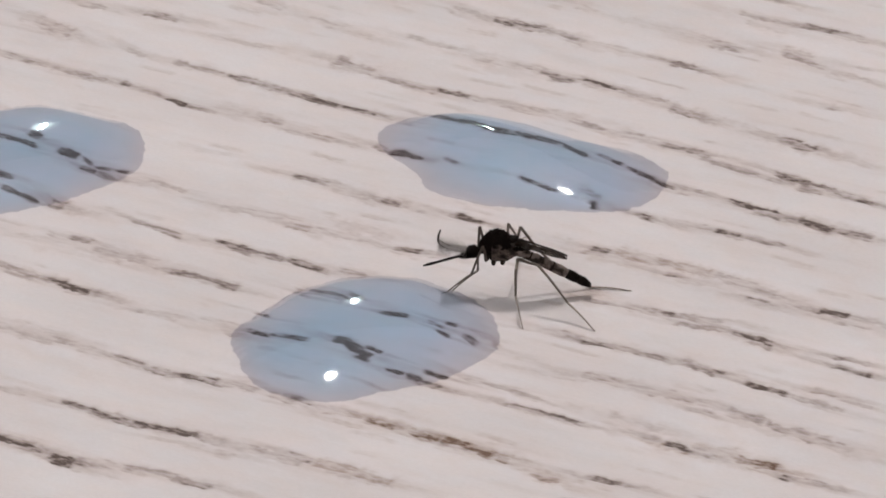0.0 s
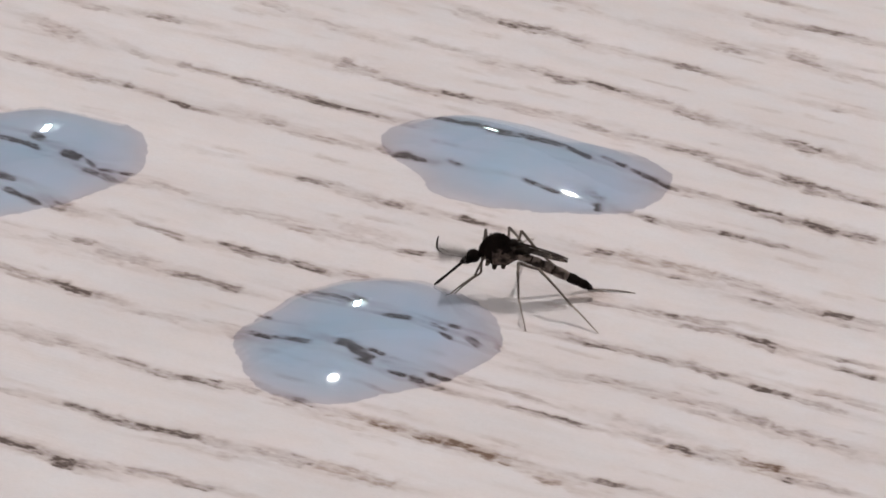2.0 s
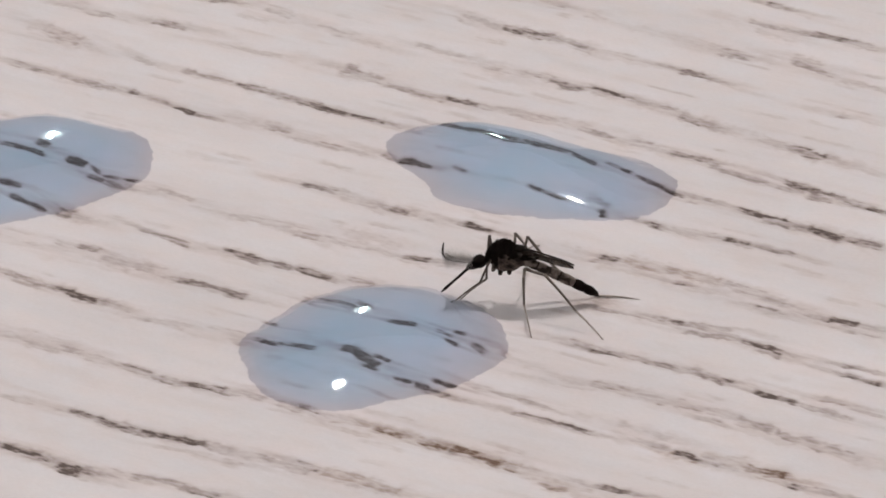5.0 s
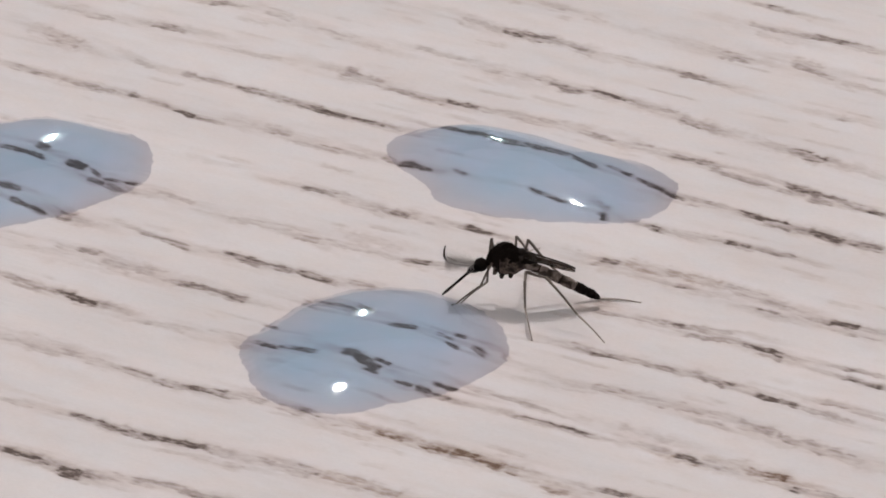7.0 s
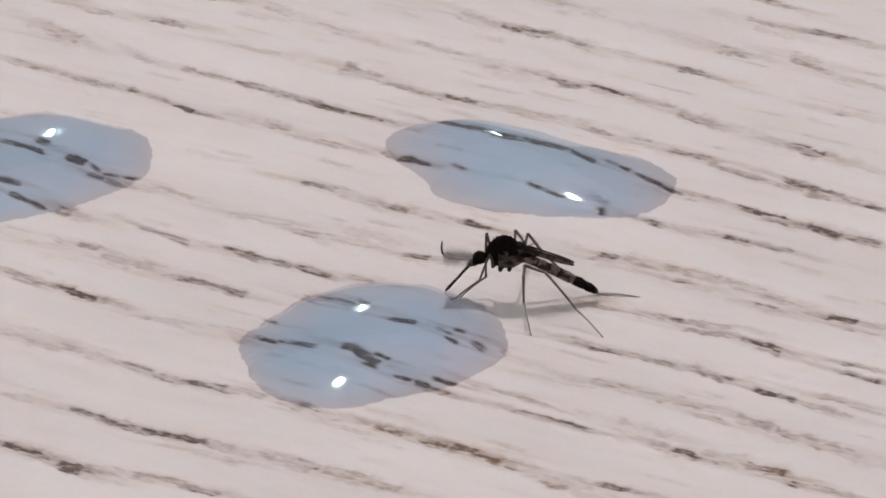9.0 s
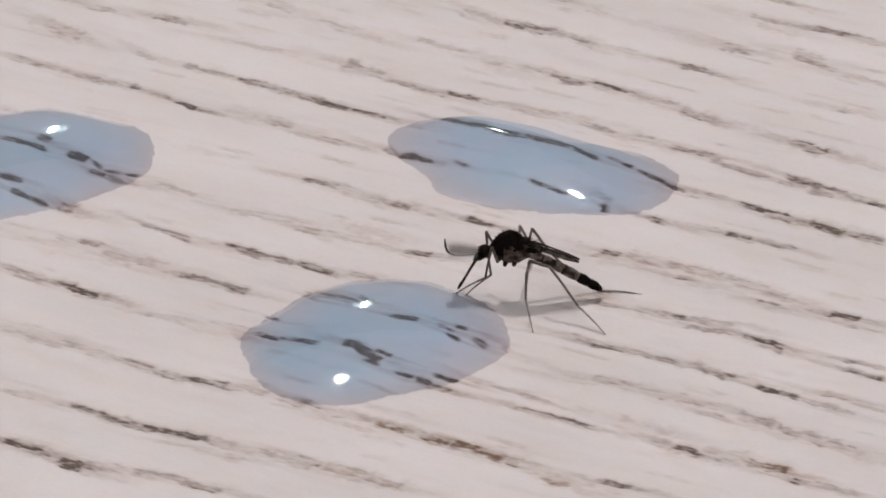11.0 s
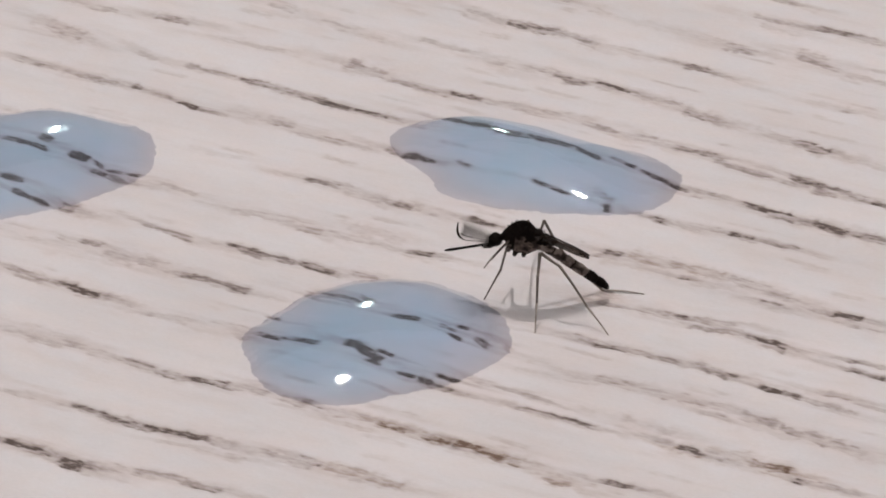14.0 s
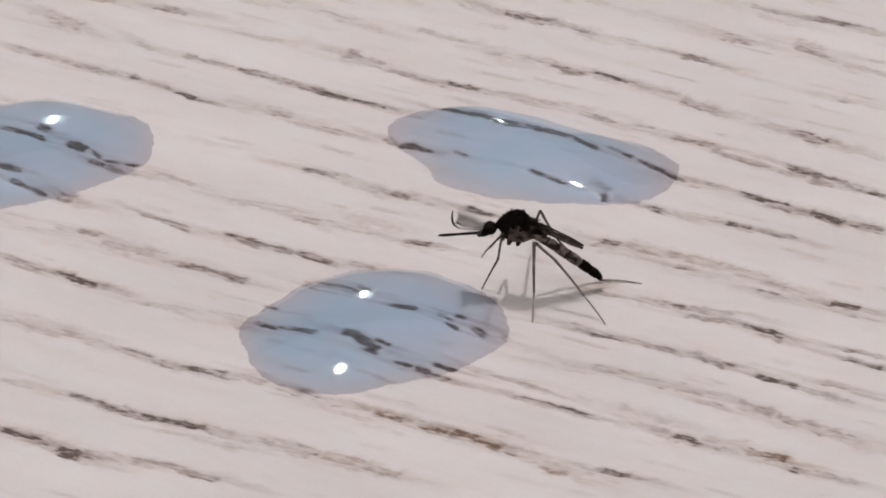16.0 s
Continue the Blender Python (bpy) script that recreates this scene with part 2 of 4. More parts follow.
# ---- table ----
GRAIN_POSE = pose(0, 0, TOP, 0, 0, GRAIN)
STEP_U, STEP_V, HALF_U, HALF_V = 0.10, 0.047, 32.0, 31.0     # mm, the finely meshed part of the top
NU, NV = int(2 * HALF_U / STEP_U) + 1, int(2 * HALF_V / STEP_V) + 1
FU, FV = np.linspace(-HALF_U, HALF_U, NU), np.linspace(-HALF_V, HALF_V, NV)
pore, tint = np.zeros((NV, NU)), np.zeros((NV, NU))
rng = np.random.default_rng(5)


def value_noise(u, v, cell_u, cell_v, seed):
    """Smooth random values between 0 and 1 on cells of that many mm."""
    g = np.random.default_rng(seed).random((400, 400))
    a, b = u / cell_u + 180.37, v / cell_v + 180.71
    i, j = np.floor(a).astype(int), np.floor(b).astype(int)
    s, t = a - i, b - j
    s, t = s * s * (3 - 2 * s), t * t * (3 - 2 * t)
    i, j, k, m = i % 400, j % 400, (i + 1) % 400, (j + 1) % 400
    return (g[j, i] * (1 - s) + g[j, k] * s) * (1 - t) + (g[m, i] * (1 - s) + g[m, k] * s) * t


def dash(u0, v0, u1, v1, wide, depth, brown=0.0, tail=0.85):
    """One open pore of the grain, from (u0, v0) to (u1, v1) in mm along and across the grain, ragged and broken up."""
    pad = 3.2
    i0, i1 = np.searchsorted(FU, (u0 - pad, u1 + pad))
    j0, j1 = np.searchsorted(FV, (min(v0, v1) - wide * 1.5 - 0.4, max(v0, v1) + wide * 1.5 + 0.4))
    if i1 <= i0 or j1 <= j0:
        return
    u, v = np.meshgrid(FU[i0:i1], FV[j0:j1])
    s = (u - u0) / max(u1 - u0, 0.1)
    mid = v0 + (v1 - v0) * np.clip(s, -0.3, 1.3) + wide * 0.45 * (value_noise(u, v * 0, 0.7, 1, 3) - 0.5)
    ragged = 0.5 + 0.6 * value_noise(u, v, 0.6, 0.6, 11) + 0.55 * (value_noise(u, v, 0.22, 0.16, 13) - 0.5)
    across = np.abs(v - mid) / (0.63 * wide * ragged + 0.05)
    ends = np.clip((u - u0 + 0.2) / 0.4, 0, 1) * np.clip((u1 - u + 0.2) / 0.4, 0, 1)
    fade = np.clip((u - u0 + pad) / pad, 0, 1) * np.clip((u1 - u + pad) / pad, 0, 1)
    grit = 0.66 * value_noise(u, v, 1.20, 0.30, 21) + 0.34 * value_noise(u, v, 0.45, 0.14, 23) + 0.10 * value_noise(u, v, 0.16, 0.09, 31)
    core = np.clip((1.1 - across) * 3.5, 0, 1) * np.clip(-0.35 + 2.6 * grit, 0.2, 1.4) * ends
    halo = np.clip(1.7 - across, 0, 1) * (0.22 + 0.55 * value_noise(u, v, 0.5, 0.16, 41)) * ends
    trail = np.clip(1.5 - 1.1 * across, 0, 1) * fade * (0.26 + 0.5 * value_noise(u, v, 0.9, 0.3, 51))
    a = np.clip(np.maximum(np.maximum(core * 0.92, halo), trail * tail * 1.4) * depth * 1.3, 0, 0.97)
    old = pore[j0:j1, i0:i1]
    tint[j0:j1, i0:i1] = np.where(a > old, brown, tint[j0:j1, i0:i1])
    pore[j0:j1, i0:i1] = np.maximum(old, a)


dash(-26.7, 12.55, -25.0, 12.56, 0.50, 0.15)
dash(-24.2, 12.30, -23.7, 12.23, 0.39, 0.25)
dash(-22.0, 12.59, -20.3, 12.64, 0.59, 0.22)
dash(-19.9, 12.97, -19.2, 12.81, 0.49, 0.09)
dash(-20.7, 15.70, -18.8, 15.86, 0.40, 0.22)
dash(-17.3, 16.36, -15.6, 16.05, 0.60, 0.19)
dash(-26.9, 10.14, -23.4, 9.02, 0.97, 0.15)
dash(-25.9, 9.70, -24.5, 8.96, 0.58, 0.22)
dash(-26.0, 8.74, -24.9, 8.77, 0.19, 0.19)
dash(-22.2, 9.75, -19.0, 9.01, 0.38, 0.12)
dash(-17.9, 11.88, -16.5, 12.33, 0.49, 0.09)
dash(-16.0, 12.05, -14.0, 12.23, 0.29, 0.12)
dash(-26.5, 6.32, -21.8, 6.16, 0.38, 0.19)
dash(-25.9, 6.36, -23.7, 6.03, 0.24, 0.19)
dash(-21.4, 5.75, -19.0, 6.07, 0.28, 0.25)
dash(-19.5, 6.22, -19.0, 6.07, 0.28, 0.28)
dash(-19.1, 6.26, -16.9, 6.03, 0.37, 0.09)
dash(-16.8, 5.86, -15.9, 5.61, 0.28, 0.46)
dash(-15.9, 5.61, -13.9, 5.56, 0.23, 0.28)
dash(-13.9, 6.14, -12.7, 6.13, 0.33, 0.22)
dash(-12.4, 6.39, -11.4, 6.27, 0.56, 0.28)
dash(-11.2, 6.09, -10.3, 6.11, 0.37, 0.12)
dash(-17.6, 8.91, -14.8, 9.05, 0.33, 0.25)
dash(-14.7, 8.91, -12.9, 8.93, 0.52, 0.28)
dash(-12.9, 8.79, -11.3, 8.75, 0.47, 0.34)
dash(-13.4, 2.23, -11.5, 2.56, 0.36, 0.09)
dash(-23.9, 1.80, -23.3, 1.71, 0.37, 0.22)
dash(-14.5, 15.65, -13.6, 15.65, 0.40, 0.12)
dash(-13.0, 15.74, -11.7, 15.61, 0.79, 0.15)
dash(-11.6, 15.36, -9.7, 15.22, 0.30, 0.12)
dash(-12.5, 19.60, -11.8, 19.53, 0.31, 0.19)
dash(-9.2, 16.07, -8.0, 16.04, 0.30, 0.15)
dash(-7.9, 15.89, -5.6, 16.08, 0.39, 0.22)
dash(-5.3, 15.95, -4.2, 15.25, 0.79, 0.22)
dash(-8.3, 19.26, -7.9, 19.02, 0.25, 0.25)
dash(-7.1, 19.32, -5.7, 19.40, 0.71, 0.15)
dash(-6.0, 19.44, -3.9, 19.45, 0.81, 0.28)
dash(-4.5, 19.52, -2.7, 19.51, 0.40, 0.31)
dash(-2.0, 19.29, -0.9, 19.20, 0.80, 0.25)
dash(-6.9, 22.21, -6.1, 22.25, 0.36, 0.19)
dash(-5.2, 22.40, -3.7, 22.48, 0.51, 0.12)
dash(-2.9, 22.26, -1.6, 22.11, 0.41, 0.15)
dash(-11.3, 12.21, -8.8, 12.46, 1.06, 0.12)
dash(-11.1, 11.82, -10.4, 11.92, 0.39, 0.22)
dash(-12.1, 8.84, -10.4, 8.96, 0.43, 0.37)
dash(-10.1, 8.64, -9.2, 8.65, 0.38, 0.34)
dash(-8.8, 8.68, -6.9, 8.85, 0.38, 0.34)
dash(-6.9, 8.85, -6.0, 8.72, 0.23, 0.31)
dash(-5.9, 8.56, -4.9, 8.37, 0.22, 0.36, 0, 0.3)
dash(-7.9, 12.03, -6.4, 12.12, 0.29, 0.19)
dash(-6.0, 11.85, -3.7, 11.95, 0.38, 0.31)
dash(-3.7, 11.95, -2.3, 12.14, 0.33, 0.12)
dash(-2.3, 12.04, -0.4, 12.07, 0.43, 0.25)
dash(0.2, 12.06, 2.2, 12.23, 0.38, 0.19)
dash(-9.4, 5.79, -7.6, 5.68, 0.28, 0.28)
dash(-7.6, 5.68, -6.0, 5.71, 0.23, 0.12)
dash(-2.6, 16.00, -0.5, 15.83, 0.39, 0.22)
dash(-1.3, 15.38, 0.7, 15.75, 0.49, 0.25)
dash(-5.0, 9.62, -2.1, 9.25, 0.24, 1.15, 0, 0.3)
dash(-3.1, 9.46, -1.5, 9.10, 0.27, 1.15, 0, 0.3)
dash(-1.5, 9.14, 0.8, 9.05, 0.27, 1.15, 0, 0.3)
dash(0.7, 9.15, 2.1, 9.25, 0.24, 1.15, 0, 0.3)
dash(2.1, 9.25, 3.5, 8.94, 0.27, 1.15, 0, 0.3)
dash(3.9, 9.41, 5.3, 9.15, 0.22, 0.72, 0, 0.3)
dash(5.6, 9.06, 6.3, 8.90, 0.16, 0.87, 0, 0.3)
dash(6.1, 8.96, 7.8, 8.64, 0.24, 1.15, 0, 0.3)
dash(7.6, 8.81, 8.3, 8.57, 0.27, 0.50)
dash(-6.1, 6.22, -4.6, 5.91, 0.41, 0.37)
dash(-5.0, 5.99, -3.3, 5.94, 0.32, 1.01, 0, 0.3)
dash(-2.4, 6.18, -1.6, 6.07, 0.21, 0.51, 0, 0.3)
dash(1.5, 6.11, 2.0, 5.95, 0.26, 0.72, 0, 0.3)
dash(1.8, 6.06, 3.5, 5.75, 0.16, 0.94, 0, 0.3)
dash(4.3, 6.41, 5.6, 5.95, 0.52, 0.29, 0, 0.3)
dash(5.2, 5.64, 5.6, 5.64, 0.21, 0.58, 0, 0.3)
dash(-0.2, 21.98, 2.1, 22.15, 0.41, 0.15)
dash(2.1, 22.25, 3.7, 21.97, 0.71, 0.15)
dash(3.4, 21.85, 4.9, 21.78, 0.61, 0.19)
dash(4.4, 21.55, 6.2, 21.80, 0.71, 0.28)
dash(3.9, 27.03, 5.5, 26.94, 0.37, 0.28)
dash(5.4, 27.10, 7.4, 26.61, 0.31, 0.12)
dash(5.2, 24.55, 7.6, 24.46, 0.92, 0.19)
dash(7.7, 25.09, 9.1, 25.26, 0.46, 0.40)
dash(9.1, 25.26, 10.3, 25.11, 0.36, 0.28)
dash(10.1, 25.00, 11.5, 25.07, 0.46, 0.34)
dash(7.8, 22.55, 9.6, 22.39, 0.71, 0.22)
dash(10.6, 21.46, 11.7, 21.62, 0.35, 0.25)
dash(11.6, 21.72, 12.9, 21.53, 0.30, 0.31)
dash(11.6, 22.54, 12.6, 22.68, 0.20, 0.19)
dash(-0.8, 18.95, 3.0, 19.27, 0.60, 0.09)
dash(3.5, 19.19, 4.7, 19.16, 0.45, 0.43)
dash(4.7, 19.16, 5.5, 19.05, 0.25, 0.19)
dash(0.0, 16.06, 2.3, 15.64, 0.39, 0.31)
dash(2.1, 15.89, 5.0, 15.31, 0.87, 0.12)
dash(5.0, 15.31, 6.7, 15.12, 0.67, 0.40)
dash(6.7, 15.12, 8.6, 14.90, 0.77, 0.12)
dash(9.2, 14.88, 11.0, 14.70, 0.38, 0.22)
dash(11.0, 14.60, 12.7, 14.57, 0.62, 0.34)
dash(12.8, 14.42, 15.8, 14.35, 0.57, 0.15)
dash(1.1, 12.31, 2.4, 11.96, 0.38, 0.25)
dash(2.1, 11.99, 3.4, 11.73, 0.38, 0.28, 1)
dash(4.3, 12.27, 5.5, 11.73, 0.57, 0.19, 1)
dash(5.5, 11.73, 7.7, 11.77, 0.38, 0.19)
dash(7.6, 12.15, 8.7, 11.69, 0.42, 0.31)
dash(11.7, 18.64, 13.0, 18.67, 0.68, 0.09)
dash(-22.2, -1.19, -20.0, -1.22, 0.26, 0.87, 0, 0.3)
dash(-20.7, -0.35, -20.0, -0.56, 0.36, 1.15, 0, 0.3)
dash(-20.4, -1.28, -19.8, -1.36, 0.15, 1.01, 0, 0.3)
dash(-18.8, -1.03, -17.8, -1.13, 0.46, 1.01, 0, 0.3)
dash(-18.5, -0.83, -18.0, -0.97, 0.26, 1.15, 0, 0.3)
dash(-17.6, -1.08, -16.9, -1.27, 0.21, 1.15, 0, 0.3)
dash(-17.4, -1.73, -16.5, -1.78, 0.20, 1.15, 0, 0.3)
dash(-16.7, -1.47, -15.2, -0.95, 0.15, 0.87, 0, 0.3)
dash(-16.5, -1.78, -14.9, -1.56, 0.53, 0.43)
dash(-20.6, -4.11, -19.6, -4.06, 0.35, 1.15, 0, 0.3)
dash(-19.6, -4.88, -18.6, -5.00, 0.25, 1.15, 0, 0.3)
dash(-18.7, -4.89, -17.7, -5.05, 0.20, 0.87, 0, 0.3)
dash(-17.3, -4.68, -16.3, -4.87, 0.69, 0.46)
dash(-14.8, -1.42, -11.0, -1.11, 0.35, 0.07)
dash(-9.9, -1.66, -8.7, -1.65, 0.35, 0.12)
dash(-9.0, -1.63, -7.4, -1.41, 0.22, 0.15)
dash(-7.1, -1.16, -5.8, -1.10, 0.22, 0.22)
dash(-13.0, -4.50, -11.2, -4.61, 0.30, 0.19)
dash(-11.2, -4.70, -10.2, -4.88, 0.38, 0.37)
dash(-8.8, -4.54, -7.7, -4.67, 0.26, 0.25)
dash(-7.9, -4.72, -6.7, -4.72, 0.38, 0.37)
dash(-6.8, -4.50, -5.6, -4.44, 0.38, 0.31)
dash(-5.4, -4.51, -4.5, -4.53, 0.25, 0.34)
dash(-17.3, -7.86, -16.8, -7.91, 0.25, 0.19)
dash(-16.5, -7.92, -15.8, -7.86, 0.25, 0.19)
dash(-16.1, -7.05, -15.5, -7.25, 0.25, 0.22)
dash(-15.6, -7.04, -13.8, -6.84, 0.21, 0.15)
dash(-14.5, -6.82, -13.8, -6.90, 0.30, 0.22)
dash(-14.8, -8.25, -11.7, -8.02, 0.25, 0.12)
dash(-12.2, -7.85, -11.7, -8.02, 0.25, 0.22)
dash(-11.7, -7.05, -9.8, -7.76, 0.67, 0.15)
dash(-9.8, -7.76, -7.7, -7.53, 0.29, 0.25)
dash(-7.9, -7.63, -6.0, -7.50, 0.50, 0.28)
dash(-16.3, -10.70, -14.6, -10.93, 0.25, 0.28)
dash(-14.7, -10.77, -13.4, -10.65, 0.21, 0.15)
dash(-13.5, -10.53, -12.6, -10.62, 0.45, 0.56)
dash(-12.7, -10.59, -11.8, -10.76, 0.37, 0.46)
dash(-11.8, -10.76, -10.9, -10.76, 0.20, 0.15)
dash(-9.4, -10.92, -8.4, -10.96, 0.20, 0.25)
dash(-8.4, -10.96, -7.2, -11.14, 0.28, 0.28)
dash(-6.5, -10.39, -4.6, -10.29, 0.20, 0.19)
dash(-4.4, -9.04, -3.6, -9.33, 0.14, 0.80, 0, 0.3)
dash(-8.6, 2.08, -7.0, 2.35, 0.45, 0.15)
dash(-7.0, 2.44, -5.7, 2.35, 0.40, 0.22)
dash(-5.6, 2.26, -3.5, 1.65, 0.71, 0.14)
dash(-3.6, 1.96, -2.0, 1.94, 0.80, 0.22)
dash(-1.8, 1.78, -1.2, 1.78, 0.22, 0.28)
dash(-1.3, 1.91, -0.5, 1.97, 0.27, 0.12)
dash(-0.4, 2.12, 2.4, 1.97, 0.31, 0.31)
dash(-6.0, -1.43, -4.5, -2.07, 0.61, 0.12)
dash(-4.6, -0.77, -1.5, -0.65, 0.96, 0.15)
dash(-3.1, -1.42, -1.5, -1.74, 0.26, 0.19)
dash(-1.5, -1.74, 0.9, -1.35, 0.43, 0.22)
dash(-5.4, -4.51, -2.9, -4.65, 0.34, 0.31)
dash(-3.0, -4.44, -0.9, -4.17, 0.85, 0.11)
dash(5.4, 2.07, 6.5, 2.07, 0.70, 0.15)
dash(-3.7, -6.56, -0.8, -6.78, 0.48, 0.51, 0, 0.3)
dash(-3.6, -6.79, -2.9, -7.13, 0.17, 0.87, 0, 0.3)
dash(-1.2, -6.23, -0.3, -6.49, 0.29, 0.87, 0, 0.3)
dash(0.8, -7.17, 1.9, -6.92, 0.19, 1.15, 0, 0.3)
dash(2.9, -6.81, 3.7, -6.89, 0.19, 0.72, 0, 0.3)
dash(3.5, -6.49, 4.1, -6.45, 0.19, 1.15, 0, 0.3)
dash(3.5, -7.21, 4.2, -7.43, 0.14, 0.87, 0, 0.3)
dash(4.7, -7.04, 5.5, -7.29, 0.33, 0.58, 0, 0.3)
dash(-4.1, -10.59, -2.9, -10.73, 0.21, 1.01, 0, 0.3)
dash(-3.0, -10.62, -1.1, -10.43, 0.21, 0.51, 0, 0.3)
dash(-0.1, -9.87, 0.8, -10.00, 0.38, 1.15, 0, 0.3)
dash(0.6, -10.04, 1.8, -10.32, 0.46, 1.15, 0, 0.3)
dash(1.4, -9.84, 2.1, -9.92, 0.18, 1.01, 0, 0.3)
dash(1.1, -10.66, 1.9, -10.71, 0.18, 0.72, 0, 0.3)
dash(2.8, -10.88, 3.6, -10.79, 0.18, 1.09, 0, 0.3)
dash(3.8, -10.83, 4.5, -10.85, 0.27, 1.15, 0, 0.3)
dash(4.3, -10.97, 5.6, -10.93, 0.32, 0.59)
dash(4.4, -10.21, 5.4, -10.16, 0.18, 1.09, 0, 0.3)
dash(6.0, -9.76, 7.0, -9.88, 0.24, 0.25)
dash(6.0, -6.68, 6.5, -7.04, 0.33, 0.25)
dash(6.4, 1.74, 7.9, 1.95, 0.35, 0.31)
dash(6.9, 1.74, 10.7, 1.95, 0.96, 0.14, 1)
dash(9.2, 2.15, 10.5, 2.29, 0.30, 0.19)
dash(10.7, 1.68, 11.4, 1.64, 0.26, 0.22)
dash(11.2, 1.49, 13.5, 1.85, 0.52, 0.15)
dash(13.4, 2.03, 15.0, 2.07, 0.43, 0.09)
dash(14.8, 1.21, 15.4, 1.16, 0.34, 0.37)
dash(15.3, 1.25, 16.3, 1.28, 0.21, 0.25)
dash(15.6, 1.98, 16.4, 2.00, 0.30, 0.31)
dash(16.3, 2.26, 17.4, 2.21, 0.26, 0.19)
dash(17.7, 1.66, 18.8, 1.39, 0.43, 0.25)
dash(18.5, 1.33, 19.6, 1.33, 0.38, 0.37)
dash(19.4, 1.93, 20.8, 1.58, 0.21, 0.19)
dash(7.6, 5.67, 8.5, 5.55, 0.27, 0.34)
dash(9.0, 5.64, 10.2, 5.68, 0.40, 0.22)
dash(11.2, 5.90, 12.8, 6.02, 0.45, 0.37)
dash(13.1, 5.99, 14.5, 6.09, 0.27, 0.25)
dash(14.5, 6.09, 15.0, 6.00, 0.22, 0.25)
dash(8.4, 8.34, 10.4, 8.63, 0.32, 0.31)
dash(10.4, 8.49, 12.2, 8.38, 0.27, 0.31)
dash(12.1, 8.28, 13.7, 8.39, 0.41, 0.43)
dash(13.7, 8.39, 14.9, 8.43, 0.54, 0.31)
dash(14.6, 8.37, 16.3, 8.44, 0.81, 0.40)
dash(16.2, 8.53, 18.2, 8.37, 0.81, 0.22)
dash(9.4, 11.60, 11.0, 11.22, 0.23, 0.19)
dash(10.8, 11.40, 11.4, 11.25, 0.33, 0.31)
dash(11.6, 11.21, 13.2, 11.37, 0.37, 0.31)
dash(13.2, 11.18, 14.6, 11.18, 0.42, 0.34)
dash(14.6, 11.23, 15.7, 11.30, 0.28, 0.19)
dash(15.6, 11.49, 16.8, 11.24, 0.42, 0.40)
dash(14.0, 14.60, 15.6, 14.41, 0.28, 0.19)
dash(9.4, -1.49, 10.7, -1.82, 0.21, 0.15)
dash(10.8, -1.59, 13.9, -1.68, 0.25, 0.19)
dash(-14.6, -14.72, -13.2, -14.63, 0.64, 0.15)
dash(-13.3, -14.43, -10.8, -14.35, 0.56, 0.25)
dash(-13.2, -15.09, -11.3, -14.99, 0.32, 0.22)
dash(-10.3, -14.84, -8.8, -14.91, 0.47, 0.28)
dash(-8.8, -14.91, -7.3, -14.67, 0.35, 0.25)
dash(-7.3, -14.75, -6.1, -14.84, 0.31, 0.22)
dash(-6.3, -14.95, -5.1, -14.98, 0.39, 0.37)
dash(-5.1, -14.91, -3.9, -14.83, 0.31, 0.25)
dash(-4.0, -14.71, -2.5, -14.57, 0.39, 0.43)
dash(-2.6, -14.49, -1.6, -14.52, 0.23, 0.22)
dash(-1.8, -14.01, -1.2, -14.11, 0.27, 0.31)
dash(-1.1, -14.42, 0.4, -14.68, 0.47, 0.31)
dash(-12.1, -19.13, -10.4, -19.08, 0.23, 0.25)
dash(-8.8, -19.04, -8.0, -18.99, 0.23, 0.19)
dash(-8.0, -18.99, -6.3, -18.81, 0.27, 0.28)
dash(-6.4, -18.87, -4.7, -19.01, 0.53, 0.25)
dash(-4.5, -18.79, -3.2, -18.77, 0.42, 0.43)
dash(-3.2, -18.73, -2.5, -18.74, 0.23, 0.19)
dash(-2.6, -18.70, -1.7, -18.85, 0.30, 0.43)
dash(-1.7, -18.77, -0.2, -18.77, 0.23, 0.19)
dash(-1.2, -19.40, 0.0, -19.26, 0.34, 0.22)
dash(0.1, -18.82, 1.1, -18.79, 0.34, 0.28)
dash(1.1, -18.75, 2.7, -18.78, 0.34, 0.28)
dash(-4.3, -19.69, -1.6, -19.31, 0.19, 0.15)
dash(-10.3, -22.34, -9.5, -22.46, 0.30, 0.37)
dash(-9.6, -22.47, -8.6, -22.36, 0.22, 0.40)
dash(-8.6, -22.40, -7.6, -22.61, 0.33, 0.50)
dash(-7.1, -22.79, -6.0, -22.82, 0.48, 0.59)
dash(-9.0, -21.93, -8.0, -21.90, 0.22, 0.19)
dash(-5.7, -22.44, -4.1, -22.22, 0.33, 0.25)
dash(-4.2, -22.16, -3.3, -22.13, 0.37, 0.37)
dash(-3.4, -22.15, -2.4, -22.11, 0.22, 0.31)
dash(-1.4, -21.76, -0.1, -21.82, 0.29, 0.34)
dash(-5.2, -10.61, -4.4, -10.94, 0.57, 0.31)
dash(-6.9, -11.11, -5.3, -11.00, 0.20, 0.15)
dash(0.7, -14.78, 1.6, -15.10, 0.27, 0.19)
dash(1.7, -14.67, 3.6, -14.36, 0.39, 0.31, 1)
dash(2.3, -15.19, 3.9, -15.15, 0.31, 0.19, 1)
dash(3.6, -14.61, 5.2, -14.57, 0.39, 0.31, 1)
dash(5.3, -14.76, 7.3, -14.60, 0.50, 0.34, 1)
dash(7.1, -14.74, 8.7, -14.66, 0.46, 0.46)
dash(7.3, -14.44, 9.6, -13.88, 0.23, 0.15)
dash(8.9, -14.60, 9.8, -14.83, 0.46, 0.50, 1)
